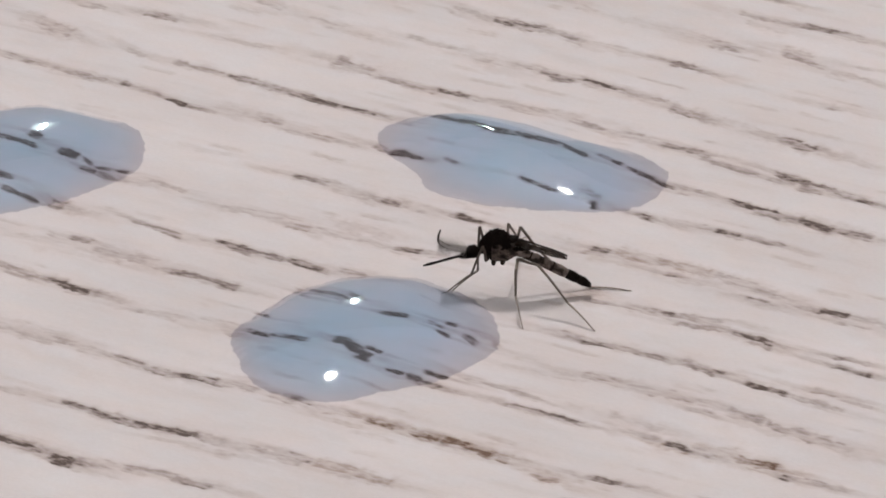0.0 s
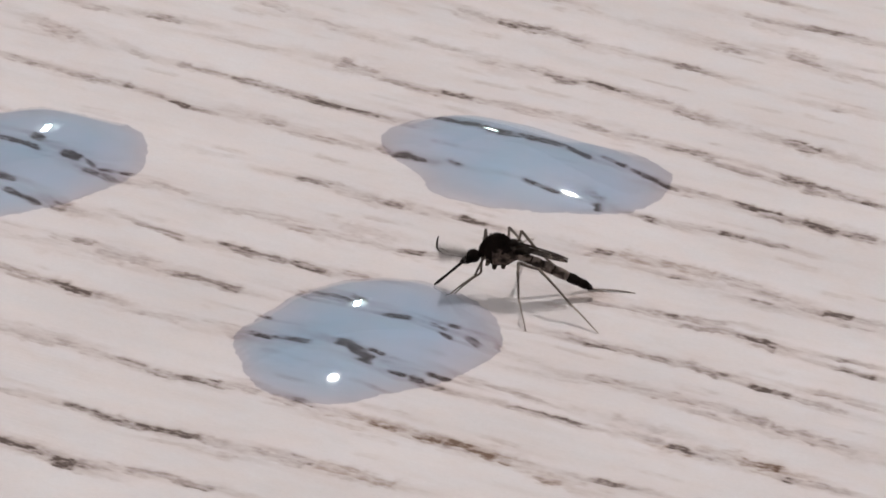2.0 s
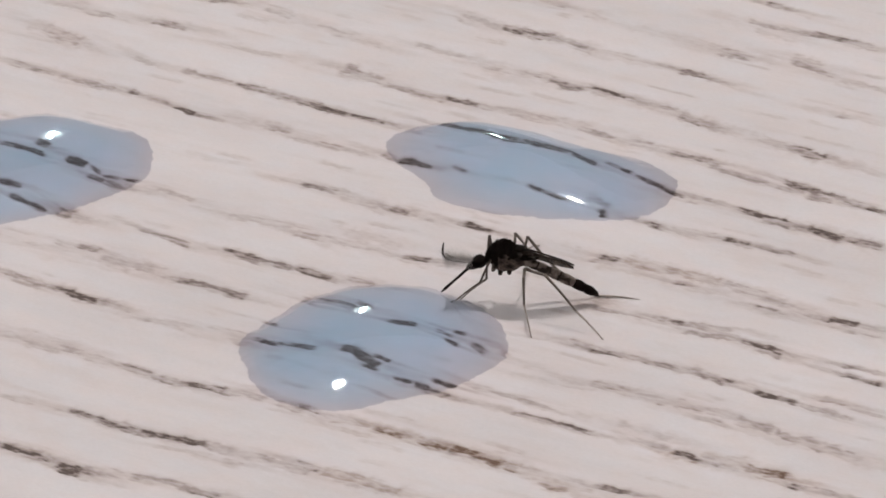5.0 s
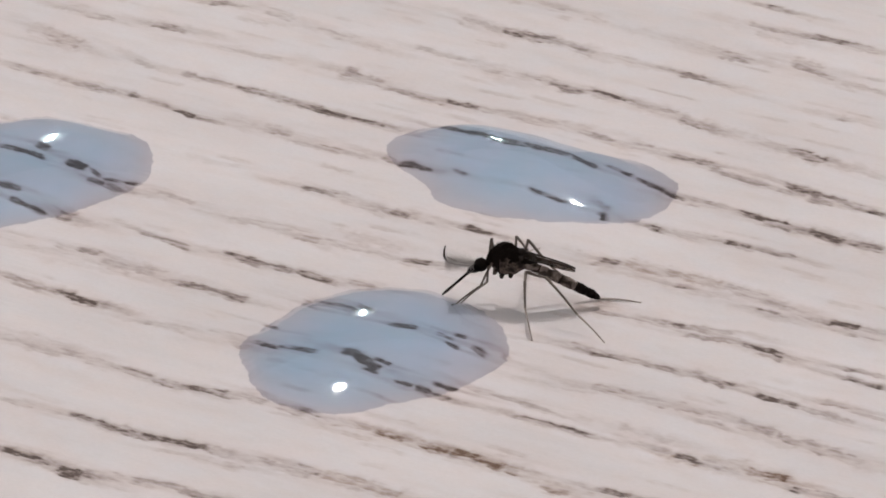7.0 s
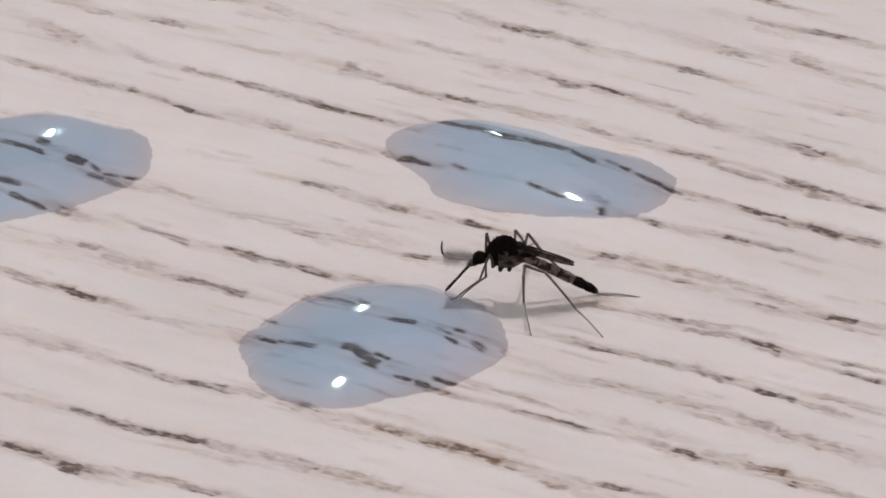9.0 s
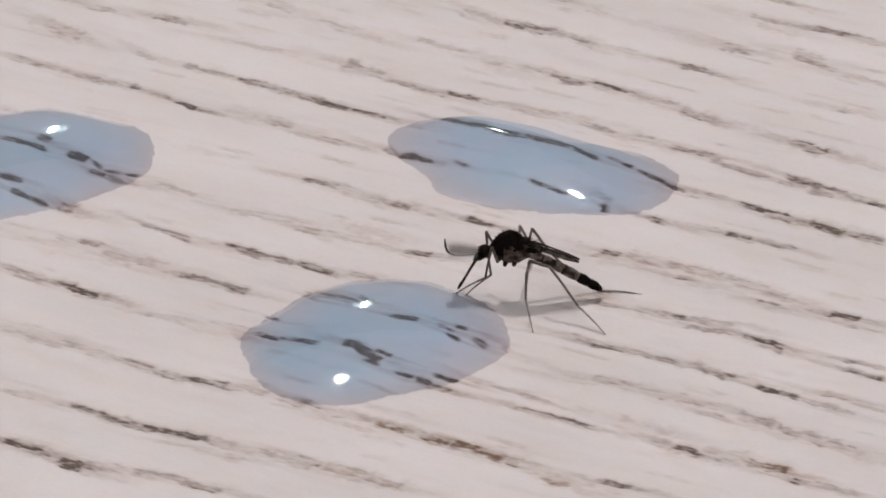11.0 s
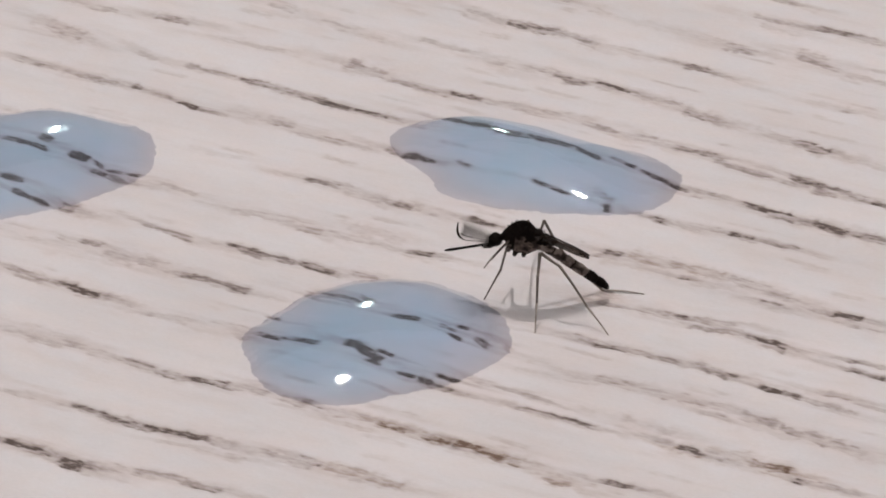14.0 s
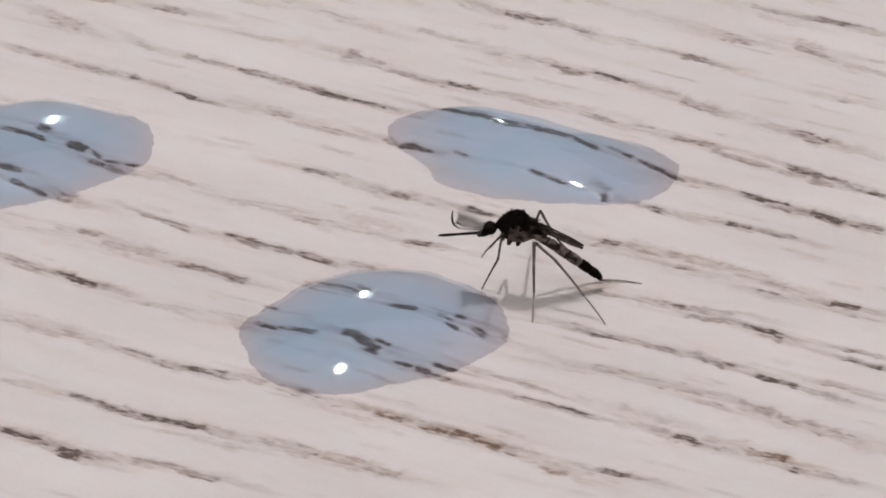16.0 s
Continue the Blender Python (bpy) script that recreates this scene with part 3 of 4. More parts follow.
dash(9.8, -14.75, 10.6, -14.83, 0.61, 0.53, 1)
dash(10.7, -15.02, 12.2, -14.90, 0.46, 0.28, 1)
dash(12.2, -14.98, 14.1, -14.79, 0.27, 0.22, 1)
dash(1.6, -18.50, 2.8, -18.41, 0.26, 0.25)
dash(3.7, -18.56, 7.0, -18.36, 0.82, 0.19)
dash(4.3, -18.73, 5.1, -18.73, 0.30, 0.22)
dash(5.5, -18.41, 6.6, -18.57, 0.30, 0.22)
dash(8.4, -10.90, 9.5, -10.88, 0.36, 0.40)
dash(9.4, -10.85, 10.5, -10.79, 0.24, 0.22)
dash(10.5, -10.83, 11.3, -10.79, 0.28, 0.28)
dash(11.3, -10.95, 12.3, -10.85, 0.31, 0.34)
dash(6.5, -5.18, 8.5, -4.83, 0.21, 0.19)
dash(8.2, -4.77, 9.7, -4.77, 0.37, 0.34)
dash(7.0, -8.16, 8.4, -8.24, 0.32, 0.12)
dash(8.3, -8.08, 11.1, -7.66, 0.40, 0.15)
dash(6.5, -9.89, 9.2, -9.54, 0.20, 0.12)
dash(10.2, -9.83, 11.8, -9.80, 0.28, 0.12)
dash(9.6, -4.69, 11.1, -4.73, 0.33, 0.40)
dash(11.1, -4.73, 12.7, -4.71, 0.33, 0.31)
dash(12.7, -4.71, 14.3, -4.58, 0.33, 0.25)
dash(14.0, -4.60, 15.9, -4.77, 0.53, 0.43)
dash(10.9, -7.37, 12.5, -7.35, 0.40, 0.22)
dash(12.3, -7.46, 14.3, -7.23, 0.32, 0.15)
dash(14.4, -7.18, 14.9, -7.26, 0.32, 0.34)
dash(14.9, -7.30, 16.1, -7.15, 0.20, 0.25)
dash(15.9, -7.21, 18.3, -7.20, 0.40, 0.19)
dash(16.4, -7.75, 17.1, -7.85, 0.28, 0.31)
dash(17.6, -7.51, 20.1, -7.78, 0.88, 0.12)
dash(20.1, -7.78, 22.2, -7.45, 0.56, 0.22)
dash(21.6, -7.76, 24.3, -7.64, 0.47, 0.19)
dash(17.5, -5.01, 19.2, -4.98, 0.28, 0.31)
dash(19.1, -4.40, 20.5, -4.44, 0.65, 0.12)
dash(20.4, -4.20, 21.2, -4.25, 0.24, 0.25)
dash(21.3, -4.33, 23.1, -4.44, 0.24, 0.22)
dash(20.5, -5.33, 21.4, -5.37, 0.28, 0.19)
dash(20.0, -1.98, 20.9, -1.99, 0.33, 0.34)
dash(20.6, -2.05, 22.2, -2.11, 0.33, 0.40)
dash(19.9, -1.39, 21.1, -1.28, 0.25, 0.22)
dash(12.8, -1.69, 14.6, -1.58, 0.21, 0.28)
dash(14.0, -1.37, 16.0, -1.41, 0.34, 0.31)
dash(16.0, -1.59, 17.4, -1.78, 0.59, 0.34)
dash(17.3, -1.65, 19.1, -1.50, 0.33, 0.12)
dash(18.5, 1.50, 20.8, 1.45, 0.26, 0.25)
dash(12.9, -10.27, 13.8, -10.30, 0.31, 0.19)
dash(14.3, -9.68, 15.6, -9.67, 0.32, 0.19)
dash(15.7, -10.77, 17.2, -10.87, 0.47, 0.53, 1)
dash(17.0, -10.48, 18.4, -10.59, 0.55, 0.31)
dash(18.3, -10.52, 19.9, -10.49, 0.47, 0.31, 1)
dash(19.6, -10.55, 21.3, -10.80, 0.54, 0.25, 1)
dash(21.3, -10.87, 22.5, -10.88, 0.35, 0.43)
dash(22.4, -10.65, 23.3, -10.76, 0.35, 0.28)
dash(13.8, -14.42, 15.0, -14.42, 0.30, 0.34)
dash(15.3, -14.27, 16.0, -14.23, 0.27, 0.28)
# the main streaks of the grain
dash(-14.5, -14.85, -11.5, -14.62, 0.49, 0.25)
dash(-11.5, -14.62, -8.8, -14.78, 0.38, 0.30)
dash(-8.8, -14.78, -5.6, -14.95, 0.38, 0.45)
dash(-5.6, -14.95, -3.3, -14.49, 0.38, 0.59)
dash(-3.3, -14.49, -1.5, -14.54, 0.32, 0.45)
dash(-8.9, -18.90, -5.4, -19.01, 0.38, 0.50)
dash(-5.4, -19.01, -2.2, -18.61, 0.38, 0.55)
dash(-2.2, -18.61, 1.9, -18.71, 0.54, 0.30)
dash(-12.1, -19.13, -10.6, -18.88, 0.28, 0.35)
dash(-10.2, -22.39, -8.1, -22.31, 0.43, 0.69)
dash(-7.3, -22.65, -6.1, -22.56, 0.43, 0.79)
dash(-6.3, -22.36, -1.6, -21.79, 0.43, 0.35)
dash(-1.9, -21.95, 0.1, -21.79, 0.38, 0.50)
dash(-0.2, -14.31, 1.1, -14.44, 0.32, 0.50)
dash(1.1, -14.44, 3.6, -14.38, 0.38, 0.30)
dash(3.6, -14.38, 7.2, -14.52, 0.49, 0.55, 1)
dash(7.2, -14.37, 9.9, -14.53, 0.43, 0.69, 1)
dash(9.9, -14.53, 13.1, -15.21, 0.65, 0.40, 1)
dash(8.7, -10.82, 12.1, -10.85, 0.32, 0.55)
dash(1.7, -18.22, 3.0, -18.33, 0.32, 0.45)
dash(3.0, -18.33, 6.8, -18.37, 0.54, 0.35, 1)
dash(6.0, -9.65, 10.4, -10.05, 0.28, 0.30)
dash(8.0, -4.81, 9.4, -4.75, 0.32, 0.30)
dash(12.6, -1.87, 15.3, -1.37, 0.32, 0.35)
dash(15.1, -1.39, 17.3, -1.54, 0.32, 0.59)
dash(9.4, -4.92, 11.7, -4.73, 0.38, 0.55)
dash(11.7, -4.73, 14.4, -4.72, 0.32, 0.40)
dash(14.4, -4.72, 16.2, -4.62, 0.28, 0.65)
dash(17.2, -4.94, 19.3, -4.98, 0.32, 0.59)
dash(19.3, -4.98, 22.0, -5.13, 0.32, 0.30)
dash(19.9, -1.36, 21.7, -1.27, 0.28, 0.45)
dash(20.1, -2.01, 22.1, -2.03, 0.28, 0.59)
dash(20.0, -4.19, 21.4, -4.10, 0.32, 0.40)
dash(10.5, -7.42, 12.2, -7.11, 0.43, 0.45)
dash(12.3, -7.42, 15.0, -7.02, 0.38, 0.25)
dash(13.7, -7.46, 16.4, -7.02, 0.32, 0.35)
dash(16.3, -7.81, 17.0, -7.88, 0.32, 0.40)
dash(17.3, -7.16, 19.2, -7.38, 0.65, 0.35)
dash(19.2, -7.38, 23.5, -7.95, 0.54, 0.35)
dash(12.9, -9.82, 15.5, -9.85, 0.54, 0.20)
dash(15.9, -10.62, 17.0, -10.77, 0.38, 0.89)
dash(16.9, -10.53, 19.0, -10.26, 0.76, 0.30, 1)
dash(19.0, -10.41, 21.0, -10.38, 0.49, 0.59, 1)
dash(21.2, -10.83, 23.4, -10.72, 0.32, 0.59)
dash(14.1, -14.40, 15.6, -14.21, 0.38, 0.50)
dash(-15.0, -7.00, -13.7, -6.99, 0.32, 0.40)
dash(-17.3, -7.96, -14.2, -7.24, 0.38, 0.15)
dash(-13.6, -7.57, -10.2, -7.20, 0.65, 0.25)
dash(-9.6, -7.52, -6.0, -7.48, 0.43, 0.45)
dash(-13.2, -4.47, -10.3, -4.78, 0.32, 0.40)
dash(-8.9, -4.52, -5.2, -4.51, 0.38, 0.50)
dash(-10.1, -1.72, -6.8, -1.40, 0.54, 0.22)
dash(-13.5, -10.60, -11.9, -10.66, 0.43, 0.89)
dash(-17.1, -10.26, -14.4, -10.62, 0.38, 0.35)
dash(-9.4, -11.10, -7.4, -10.81, 0.32, 0.35)
dash(-14.1, -1.04, -11.9, -1.30, 0.32, 0.25)
dash(-26.1, 9.97, -23.7, 9.18, 0.76, 0.35)
dash(-26.0, 6.23, -23.2, 6.11, 0.43, 0.45)
dash(-23.2, 6.11, -20.0, 5.99, 0.38, 0.35)
dash(-19.5, 6.26, -18.8, 6.12, 0.32, 0.50)
dash(-16.9, 5.87, -15.6, 5.66, 0.32, 0.79)
dash(-15.7, 5.77, -12.9, 5.93, 0.32, 0.20)
dash(-13.0, 6.11, -10.6, 6.14, 0.43, 0.35)
dash(-18.1, 9.01, -15.2, 8.97, 0.38, 0.35)
dash(-15.2, 8.97, -12.0, 9.01, 0.38, 0.50)
dash(-20.8, 9.14, -19.4, 8.85, 0.32, 0.25)
dash(-26.4, 12.27, -23.4, 12.14, 0.38, 0.30)
dash(-21.7, 12.56, -19.6, 12.81, 0.54, 0.40)
dash(-20.1, 15.71, -18.6, 16.05, 0.43, 0.40)
dash(-17.2, 16.13, -15.5, 15.95, 0.38, 0.30)
dash(-17.9, 11.92, -14.2, 12.23, 0.32, 0.20)
dash(-14.3, 15.54, -10.4, 15.25, 0.54, 0.25)
dash(-9.1, 16.08, -6.2, 16.01, 0.38, 0.25)
dash(-5.1, 15.60, -4.2, 15.58, 0.38, 0.30)
dash(-11.2, 12.51, -8.9, 12.19, 0.76, 0.40)
dash(-8.8, 12.00, -5.4, 11.75, 0.38, 0.35)
dash(-5.6, 12.05, -3.8, 12.17, 0.38, 0.50)
dash(-3.7, 12.09, 1.6, 12.55, 0.54, 0.25)
dash(-8.3, 19.85, -5.9, 19.29, 0.54, 0.25)
dash(-6.0, 19.48, -2.9, 19.49, 0.65, 0.50)
dash(-2.9, 19.49, -1.3, 19.30, 0.43, 0.45)
dash(-2.7, 15.83, -2.2, 15.82, 0.32, 0.59)
dash(-1.9, 15.72, 0.4, 15.62, 0.54, 0.45)
dash(-11.9, 8.89, -9.0, 8.67, 0.38, 0.59)
dash(-9.0, 8.67, -7.0, 8.81, 0.32, 0.59)
dash(-9.2, 5.68, -7.8, 5.74, 0.32, 0.55)
dash(-7.8, 5.74, -6.7, 5.82, 0.32, 0.30)
dash(-5.3, 22.72, -3.9, 22.67, 0.38, 0.35)
dash(4.6, 24.98, 7.9, 25.05, 0.54, 0.30)
dash(7.8, 25.25, 11.2, 25.21, 0.43, 0.45)
dash(0.0, 22.08, 4.3, 21.93, 0.54, 0.20)
dash(4.4, 21.74, 6.0, 21.78, 0.54, 0.40)
dash(-1.3, 19.29, 1.2, 19.31, 0.38, 0.20)
dash(3.6, 19.24, 4.8, 19.11, 0.38, 0.69)
dash(4.8, 19.11, 7.0, 18.75, 0.32, 0.20)
dash(0.2, 15.80, 2.3, 15.84, 0.38, 0.59)
dash(2.3, 15.84, 5.0, 15.38, 0.65, 0.30)
dash(5.0, 15.38, 6.5, 15.08, 0.65, 0.55)
dash(8.0, 22.29, 10.5, 21.81, 0.43, 0.35)
dash(10.6, 21.62, 12.6, 21.64, 0.32, 0.30)
dash(11.8, 18.52, 12.5, 18.59, 0.43, 0.40)
dash(8.7, 15.22, 10.8, 14.89, 0.32, 0.20)
dash(10.9, 14.70, 12.9, 14.64, 0.54, 0.55)
dash(4.7, 27.06, 5.7, 27.02, 0.32, 0.59)
dash(4.1, 12.17, 5.2, 12.24, 0.32, 0.35)
dash(4.9, 11.88, 8.2, 12.09, 0.38, 0.45)
dash(1.8, 12.21, 3.3, 12.00, 0.38, 0.35)
dash(8.1, 11.67, 11.2, 11.34, 0.38, 0.35)
dash(11.8, 11.87, 15.9, 11.43, 0.38, 0.50)
dash(16.0, 11.25, 17.0, 11.29, 0.32, 0.59)
dash(8.2, 8.87, 10.7, 8.74, 0.28, 0.50)
dash(10.7, 8.74, 13.4, 8.53, 0.32, 0.59)
dash(14.3, 8.52, 16.2, 8.40, 0.43, 0.69)
dash(16.2, 8.40, 18.1, 8.43, 0.54, 0.45)
dash(7.6, 5.78, 8.3, 5.72, 0.32, 0.59)
dash(8.6, 5.85, 10.9, 6.09, 0.38, 0.25)
dash(11.2, 6.01, 12.6, 6.15, 0.32, 0.59)
dash(12.6, 6.15, 14.8, 6.06, 0.32, 0.40)
dash(6.7, 2.23, 7.8, 2.31, 0.38, 0.50)
dash(7.8, 2.31, 12.6, 2.55, 0.65, 0.35, 1)
dash(10.6, 1.72, 11.3, 1.70, 0.32, 0.59)
dash(12.6, 2.55, 15.9, 2.28, 0.54, 0.30)
dash(14.6, 1.34, 15.8, 1.44, 0.32, 0.45)
dash(15.6, 2.11, 16.4, 2.04, 0.32, 0.59)
dash(16.5, 1.94, 18.0, 1.85, 0.38, 0.25)
dash(17.9, 1.81, 19.4, 1.93, 0.43, 0.69)
dash(11.7, -1.32, 12.4, -1.29, 0.32, 0.69)
dash(8.1, -1.83, 11.7, -1.32, 0.32, 0.35)
dash(12.4, -1.29, 14.6, -0.80, 0.38, 0.30)
dash(-8.3, 2.14, -6.3, 2.23, 0.38, 0.45)
dash(-4.0, 2.04, -2.5, 1.87, 0.54, 0.45)
dash(-6.1, 1.88, -3.9, 1.87, 0.38, 0.25)
dash(-0.0, 2.21, 1.6, 2.12, 0.32, 0.59)
dash(-5.3, -1.57, -2.3, -1.39, 0.54, 0.25)
dash(-1.3, -1.56, 0.1, -1.30, 0.32, 0.50)
dash(-5.2, -4.44, -3.2, -4.51, 0.38, 0.55)
dash(-2.7, -4.26, -1.3, -4.25, 0.32, 0.40)
dash(-6.6, -1.75, -5.2, -1.74, 0.38, 0.35)
dash(7.3, -1.81, 8.2, -1.78, 0.84, 0.26, 1)
dash(7.9, -1.31, 9.0, -1.31, 0.84, 0.29, 1)
# faint hairline pores between the deep ones
for _ in range(300):
    cu, cv, ln = rng.uniform(-31, 31), rng.uniform(-30, 30), rng.uniform(0.5, 2.6)
    dash(cu, cv, cu + ln, cv + rng.uniform(-0.1, 0.1), rng.uniform(0.10, 0.32), rng.uniform(0.05, 0.17), rng.uniform(0, 0.6), 0.3)


def table():
    tb = tagged(new("table"), "pale limed wood table with dark streaked grain, wet in places", "table")
    tb.matrix_basis = GRAIN_POSE
    us = np.concatenate([np.linspace(-600, -HALF_U - 2, 60), FU, np.linspace(HALF_U + 2, 600, 60)]) * MM
    vs = np.concatenate([np.linspace(-350, -HALF_V - 2, 60), FV, np.linspace(HALF_V + 2, 350, 60)]) * MM
    nu, nv = len(us), len(vs)
    p = np.zeros((nv, nu))
    q = np.zeros((nv, nu))
    p[60:60 + NV, 60:60 + NU], q[60:60 + NV, 60:60 + NU] = pore, tint
    co = np.zeros((nv, nu, 3))
    co[..., 0], co[..., 1], co[..., 2] = us[None, :], vs[:, None], -p * 0.05 * MM
    k = np.arange(nv * nu).reshape(nv, nu)
    quads = np.stack([k[:-1, :-1], k[:-1, 1:], k[1:, 1:], k[1:, :-1]], -1).reshape(-1, 4)
    me = bpy.data.meshes.new("top")
    me.vertices.add(nv * nu)
    me.vertices.foreach_set("co", co.ravel())
    me.loops.add(quads.size)
    me.loops.foreach_set("vertex_index", quads.ravel())
    me.polygons.add(len(quads))
    me.polygons.foreach_set("loop_start", np.arange(0, quads.size, 4))
    me.update(calc_edges=True)
    me.polygons.foreach_set("use_smooth", np.ones(len(quads), bool))
    me.attributes.new("pore", "FLOAT", "POINT").data.foreach_set("value", p.ravel())
    me.attributes.new("tint", "FLOAT", "POINT").data.foreach_set("value", q.ravel())
    me.materials.append(M_WOOD)
    top = new("tabletop", me)
    top.parent = tb
    tagged(top, "pale streaked wood surface")
    part("board", add_box(bmesh.new(), -0.6, 0.6, -0.35, 0.35, -0.028, -0.0012, 0.0), M_WOOD, tb, smooth=False)
    for x in (-0.55, 0.55):
        for y in (-0.3, 0.3):
            part("leg", add_box(bmesh.new(), x - 0.025, x + 0.025, y - 0.025, y + 0.025, -TOP, -0.028, 0.003), M_WOOD, tb, smooth=False)
    return tb


table()


# ---- water drops ----
def water_drop(x, y, wave, bulge, hug, rise, dome, lean, label):
    """A flat dome of water at (x, y) mm; wave: its mean radius and the cosine and sine terms of its outline;
    bulge: the long and short radius and the turn in degrees of the ellipse that its top follows, hug: how far out; dome: how flat the top is; lean: how far the top lies off the centre, mm."""
    bm = bmesh.new()
    rings, seg = 44, 320
    grid = []
    for i in range(1, rings + 1):
        f = 1 - (1 - i / rings) ** 1.5
        ring = []
        for k in range(seg):
            a = 2 * math.pi * k / seg
            edge = wave[0] + sum(c * math.cos((n // 2 + 1) * a) if n % 2 == 0 else c * math.sin((n // 2 + 1) * a) for n, c in enumerate(wave[1:]))
            spot = Vector((x + edge * math.cos(a), y + edge * math.sin(a), 0))
            ragged = 0.10 * noise.noise(spot * 0.9) + 0.08 * noise.noise(spot * 2.1) + 0.10 * noise.noise(spot * 4.3)
            long, short, turn = bulge[0], bulge[1], a - radians(bulge[2])
            inner = long * short / math.hypot(short * math.cos(turn), long * math.sin(turn))
            r = inner + (edge - inner) * f ** hug + ragged * f ** 16
            rim = min(1, (1 - f) / 0.1)                       # the water stands up from its edge
            z = rise * (1.25 - f ** dome) * math.sin(math.pi / 2 * rim)
            ring.append(bm.verts.new(((f * r * math.cos(a) + lean[0] * (1 - f * f)) * MM, (f * r * math.sin(a) + lean[1] * (1 - f * f)) * MM, z * MM)))
        grid.append(ring)
    top = bm.verts.new((lean[0] * MM, lean[1] * MM, 1.25 * rise * MM))
    for k in range(seg):
        bm.faces.new((top, grid[0][k], grid[0][(k + 1) % seg]))
    for a, b in zip(grid, grid[1:]):
        for k in range(seg):
            bm.faces.new((a[k], b[k], b[(k + 1) % seg], a[(k + 1) % seg]))
    low = [bm.verts.new((v.co.x, v.co.y, -0.06 * MM)) for v in grid[-1]]
    for k in range(seg):
        bm.faces.new((grid[-1][k], low[k], low[(k + 1) % seg], grid[-1][(k + 1) % seg]))
    bm.faces.new(low[::-1])
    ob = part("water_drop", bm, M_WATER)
    ob.location = (x * MM, y * MM, TOP)
    ob.visible_shadow = False
    return tagged(ob, label, "water drop", "drops of water on the table")


water_drop(-3.41, -8.59, [5.26, 0.28, 0.34, 0.44, 0.51, 0.15, -0.04, 0.1, -0.04, -0.02, 0.03, 0.05, -0.01, -0.0, 0.04, 0.03, -0.04, -0.01, 0.01, 0.01, -0.02, 0.01, -0.01],
           (5.365, 4.083, 42.8), 4.9, 0.706, 2, (-0.112, 0.0), "broad flat drop of bluish water where the mosquito drinks")
water_drop(4.72, 5.76, [4.84, -0.51, 0.41, 1.28, -1.11, 0.29, 0.26, -0.12, -0.26, 0.2, 0.02, -0.13, 0.03, 0.08, -0.02, -0.03, 0.03, 0.06, -0.02, -0.04, 0.01, 0.05, -0.03],
           (6.496, 3.011, -43.0), 6, 0.883, 1.5, (-0.678, 0.881), "long flat drop of bluish water along the grain")
water_drop(-20.22, 6.05, [5.35, 0.38, 0.51, 0.46, 0.86, 0.27, 0.04, 0.0, 0.08, 0.02, 0.1, 0.01, 0.04, -0.01, -0.0, -0.02, -0.03, 0.01, -0.03, 0.03, -0.02, 0.02, -0.01],
           (5.888, 3.956, 45.9), 3, 0.729, 2.14, (0.404, -0.272), "rounded flat drop of bluish water on the wood")

# ---- mosquito ----
BODY_UP = 2.15     # mm, height of the thorax over the table
SPOT = pose(0.00265, -0.00424, TOP, 0, 0, 173.94)   # where it stands, its x axis along its heading

bug = tagged(new("mosquito"), "dark brown mosquito with feathery antennae, drinking beside a water drop", "mosquito")


def mm(*p):
    return Vector(p) * MM


def blob(bm, centre, size, seg=20, rough=0.06, tilt=0.0):
    m = Matrix.Translation(mm(*centre)) @ pose(0, 0, 0, 0, tilt, 0) @ Matrix.Diagonal((*(s * MM for s in size), 1))
    r = bmesh.ops.create_uvsphere(bm, u_segments=seg, v_segments=seg * 2 // 3, radius=1, matrix=m)
    for v in r["verts"]:
        v.co += v.co.normalized() * rough * size[1] * MM * noise.noise(v.co / MM * 4)
    return bm


def fuzz(bm, centre, size, count, length, r=0.012, back=-0.5):
    """Short bristles that stand off a rounded body, swept backwards."""
    for _ in range(count):
        d = Vector((random.gauss(0, 1), random.gauss(0, 1), random.gauss(0.3, 1))).normalized()
        root = mm(*(c + k * s for c, k, s in zip(centre, d, size)))
        tip = root + (d + Vector((back, 0, 0.1))) * length * MM * random.uniform(0.5, 1.2)
        add_hair(bm, root, tip, r * MM)


random.seed(4)
# thorax: one humped body, black above and in front, mottled brown on its lower flanks
SHAPE = [  # x, top and bottom over the thorax height, half width, mm
    (0.74, 0.02, -0.14, 0.08), (0.70, 0.16, -0.24, 0.18), (0.56, 0.44, -0.38, 0.30), (0.32, 0.70, -0.62, 0.38), (0.05, 0.82, -0.84, 0.41), (-0.25, 0.83, -0.87, 0.41),
    (-0.55, 0.71, -0.76, 0.37), (-0.80, 0.53, -0.56, 0.33), (-1.05, 0.43, -0.38, 0.28), (-1.35, 0.29, -0.17, 0.22), (-1.62, 0.14, -0.10, 0.14), (-1.70, 0.06, -0.03, 0.04)]
ROWS, RING = 100, 72
upper, lower = bmesh.new(), bmesh.new()
grid = []
for i in range(ROWS + 1):
    x = 0.74 - 2.44 * i / ROWS
    hi, lo, w = (float(np.interp(-x, [-s[0] for s in SHAPE], [s[k] for s in SHAPE])) for k in (1, 2, 3))
    ring = []
    for k in range(RING):
        a = 2 * math.pi * k / RING
        z = (hi + lo) / 2 + (hi - lo) / 2 * math.sin(a)
        y = 0.62 * w * math.copysign(abs(math.cos(a)) ** 0.85, math.cos(a)) * (1 if math.sin(a) > -0.3 else 0.93)
        p = Vector((x, y, z))
        p += Vector((0, y, z)) * (0.10 * noise.noise(p * 3.0) + 0.12 * noise.noise(p * 7.0))
        ring.append(mm(p.x, p.y, p.z + BODY_UP))
    grid.append(ring)
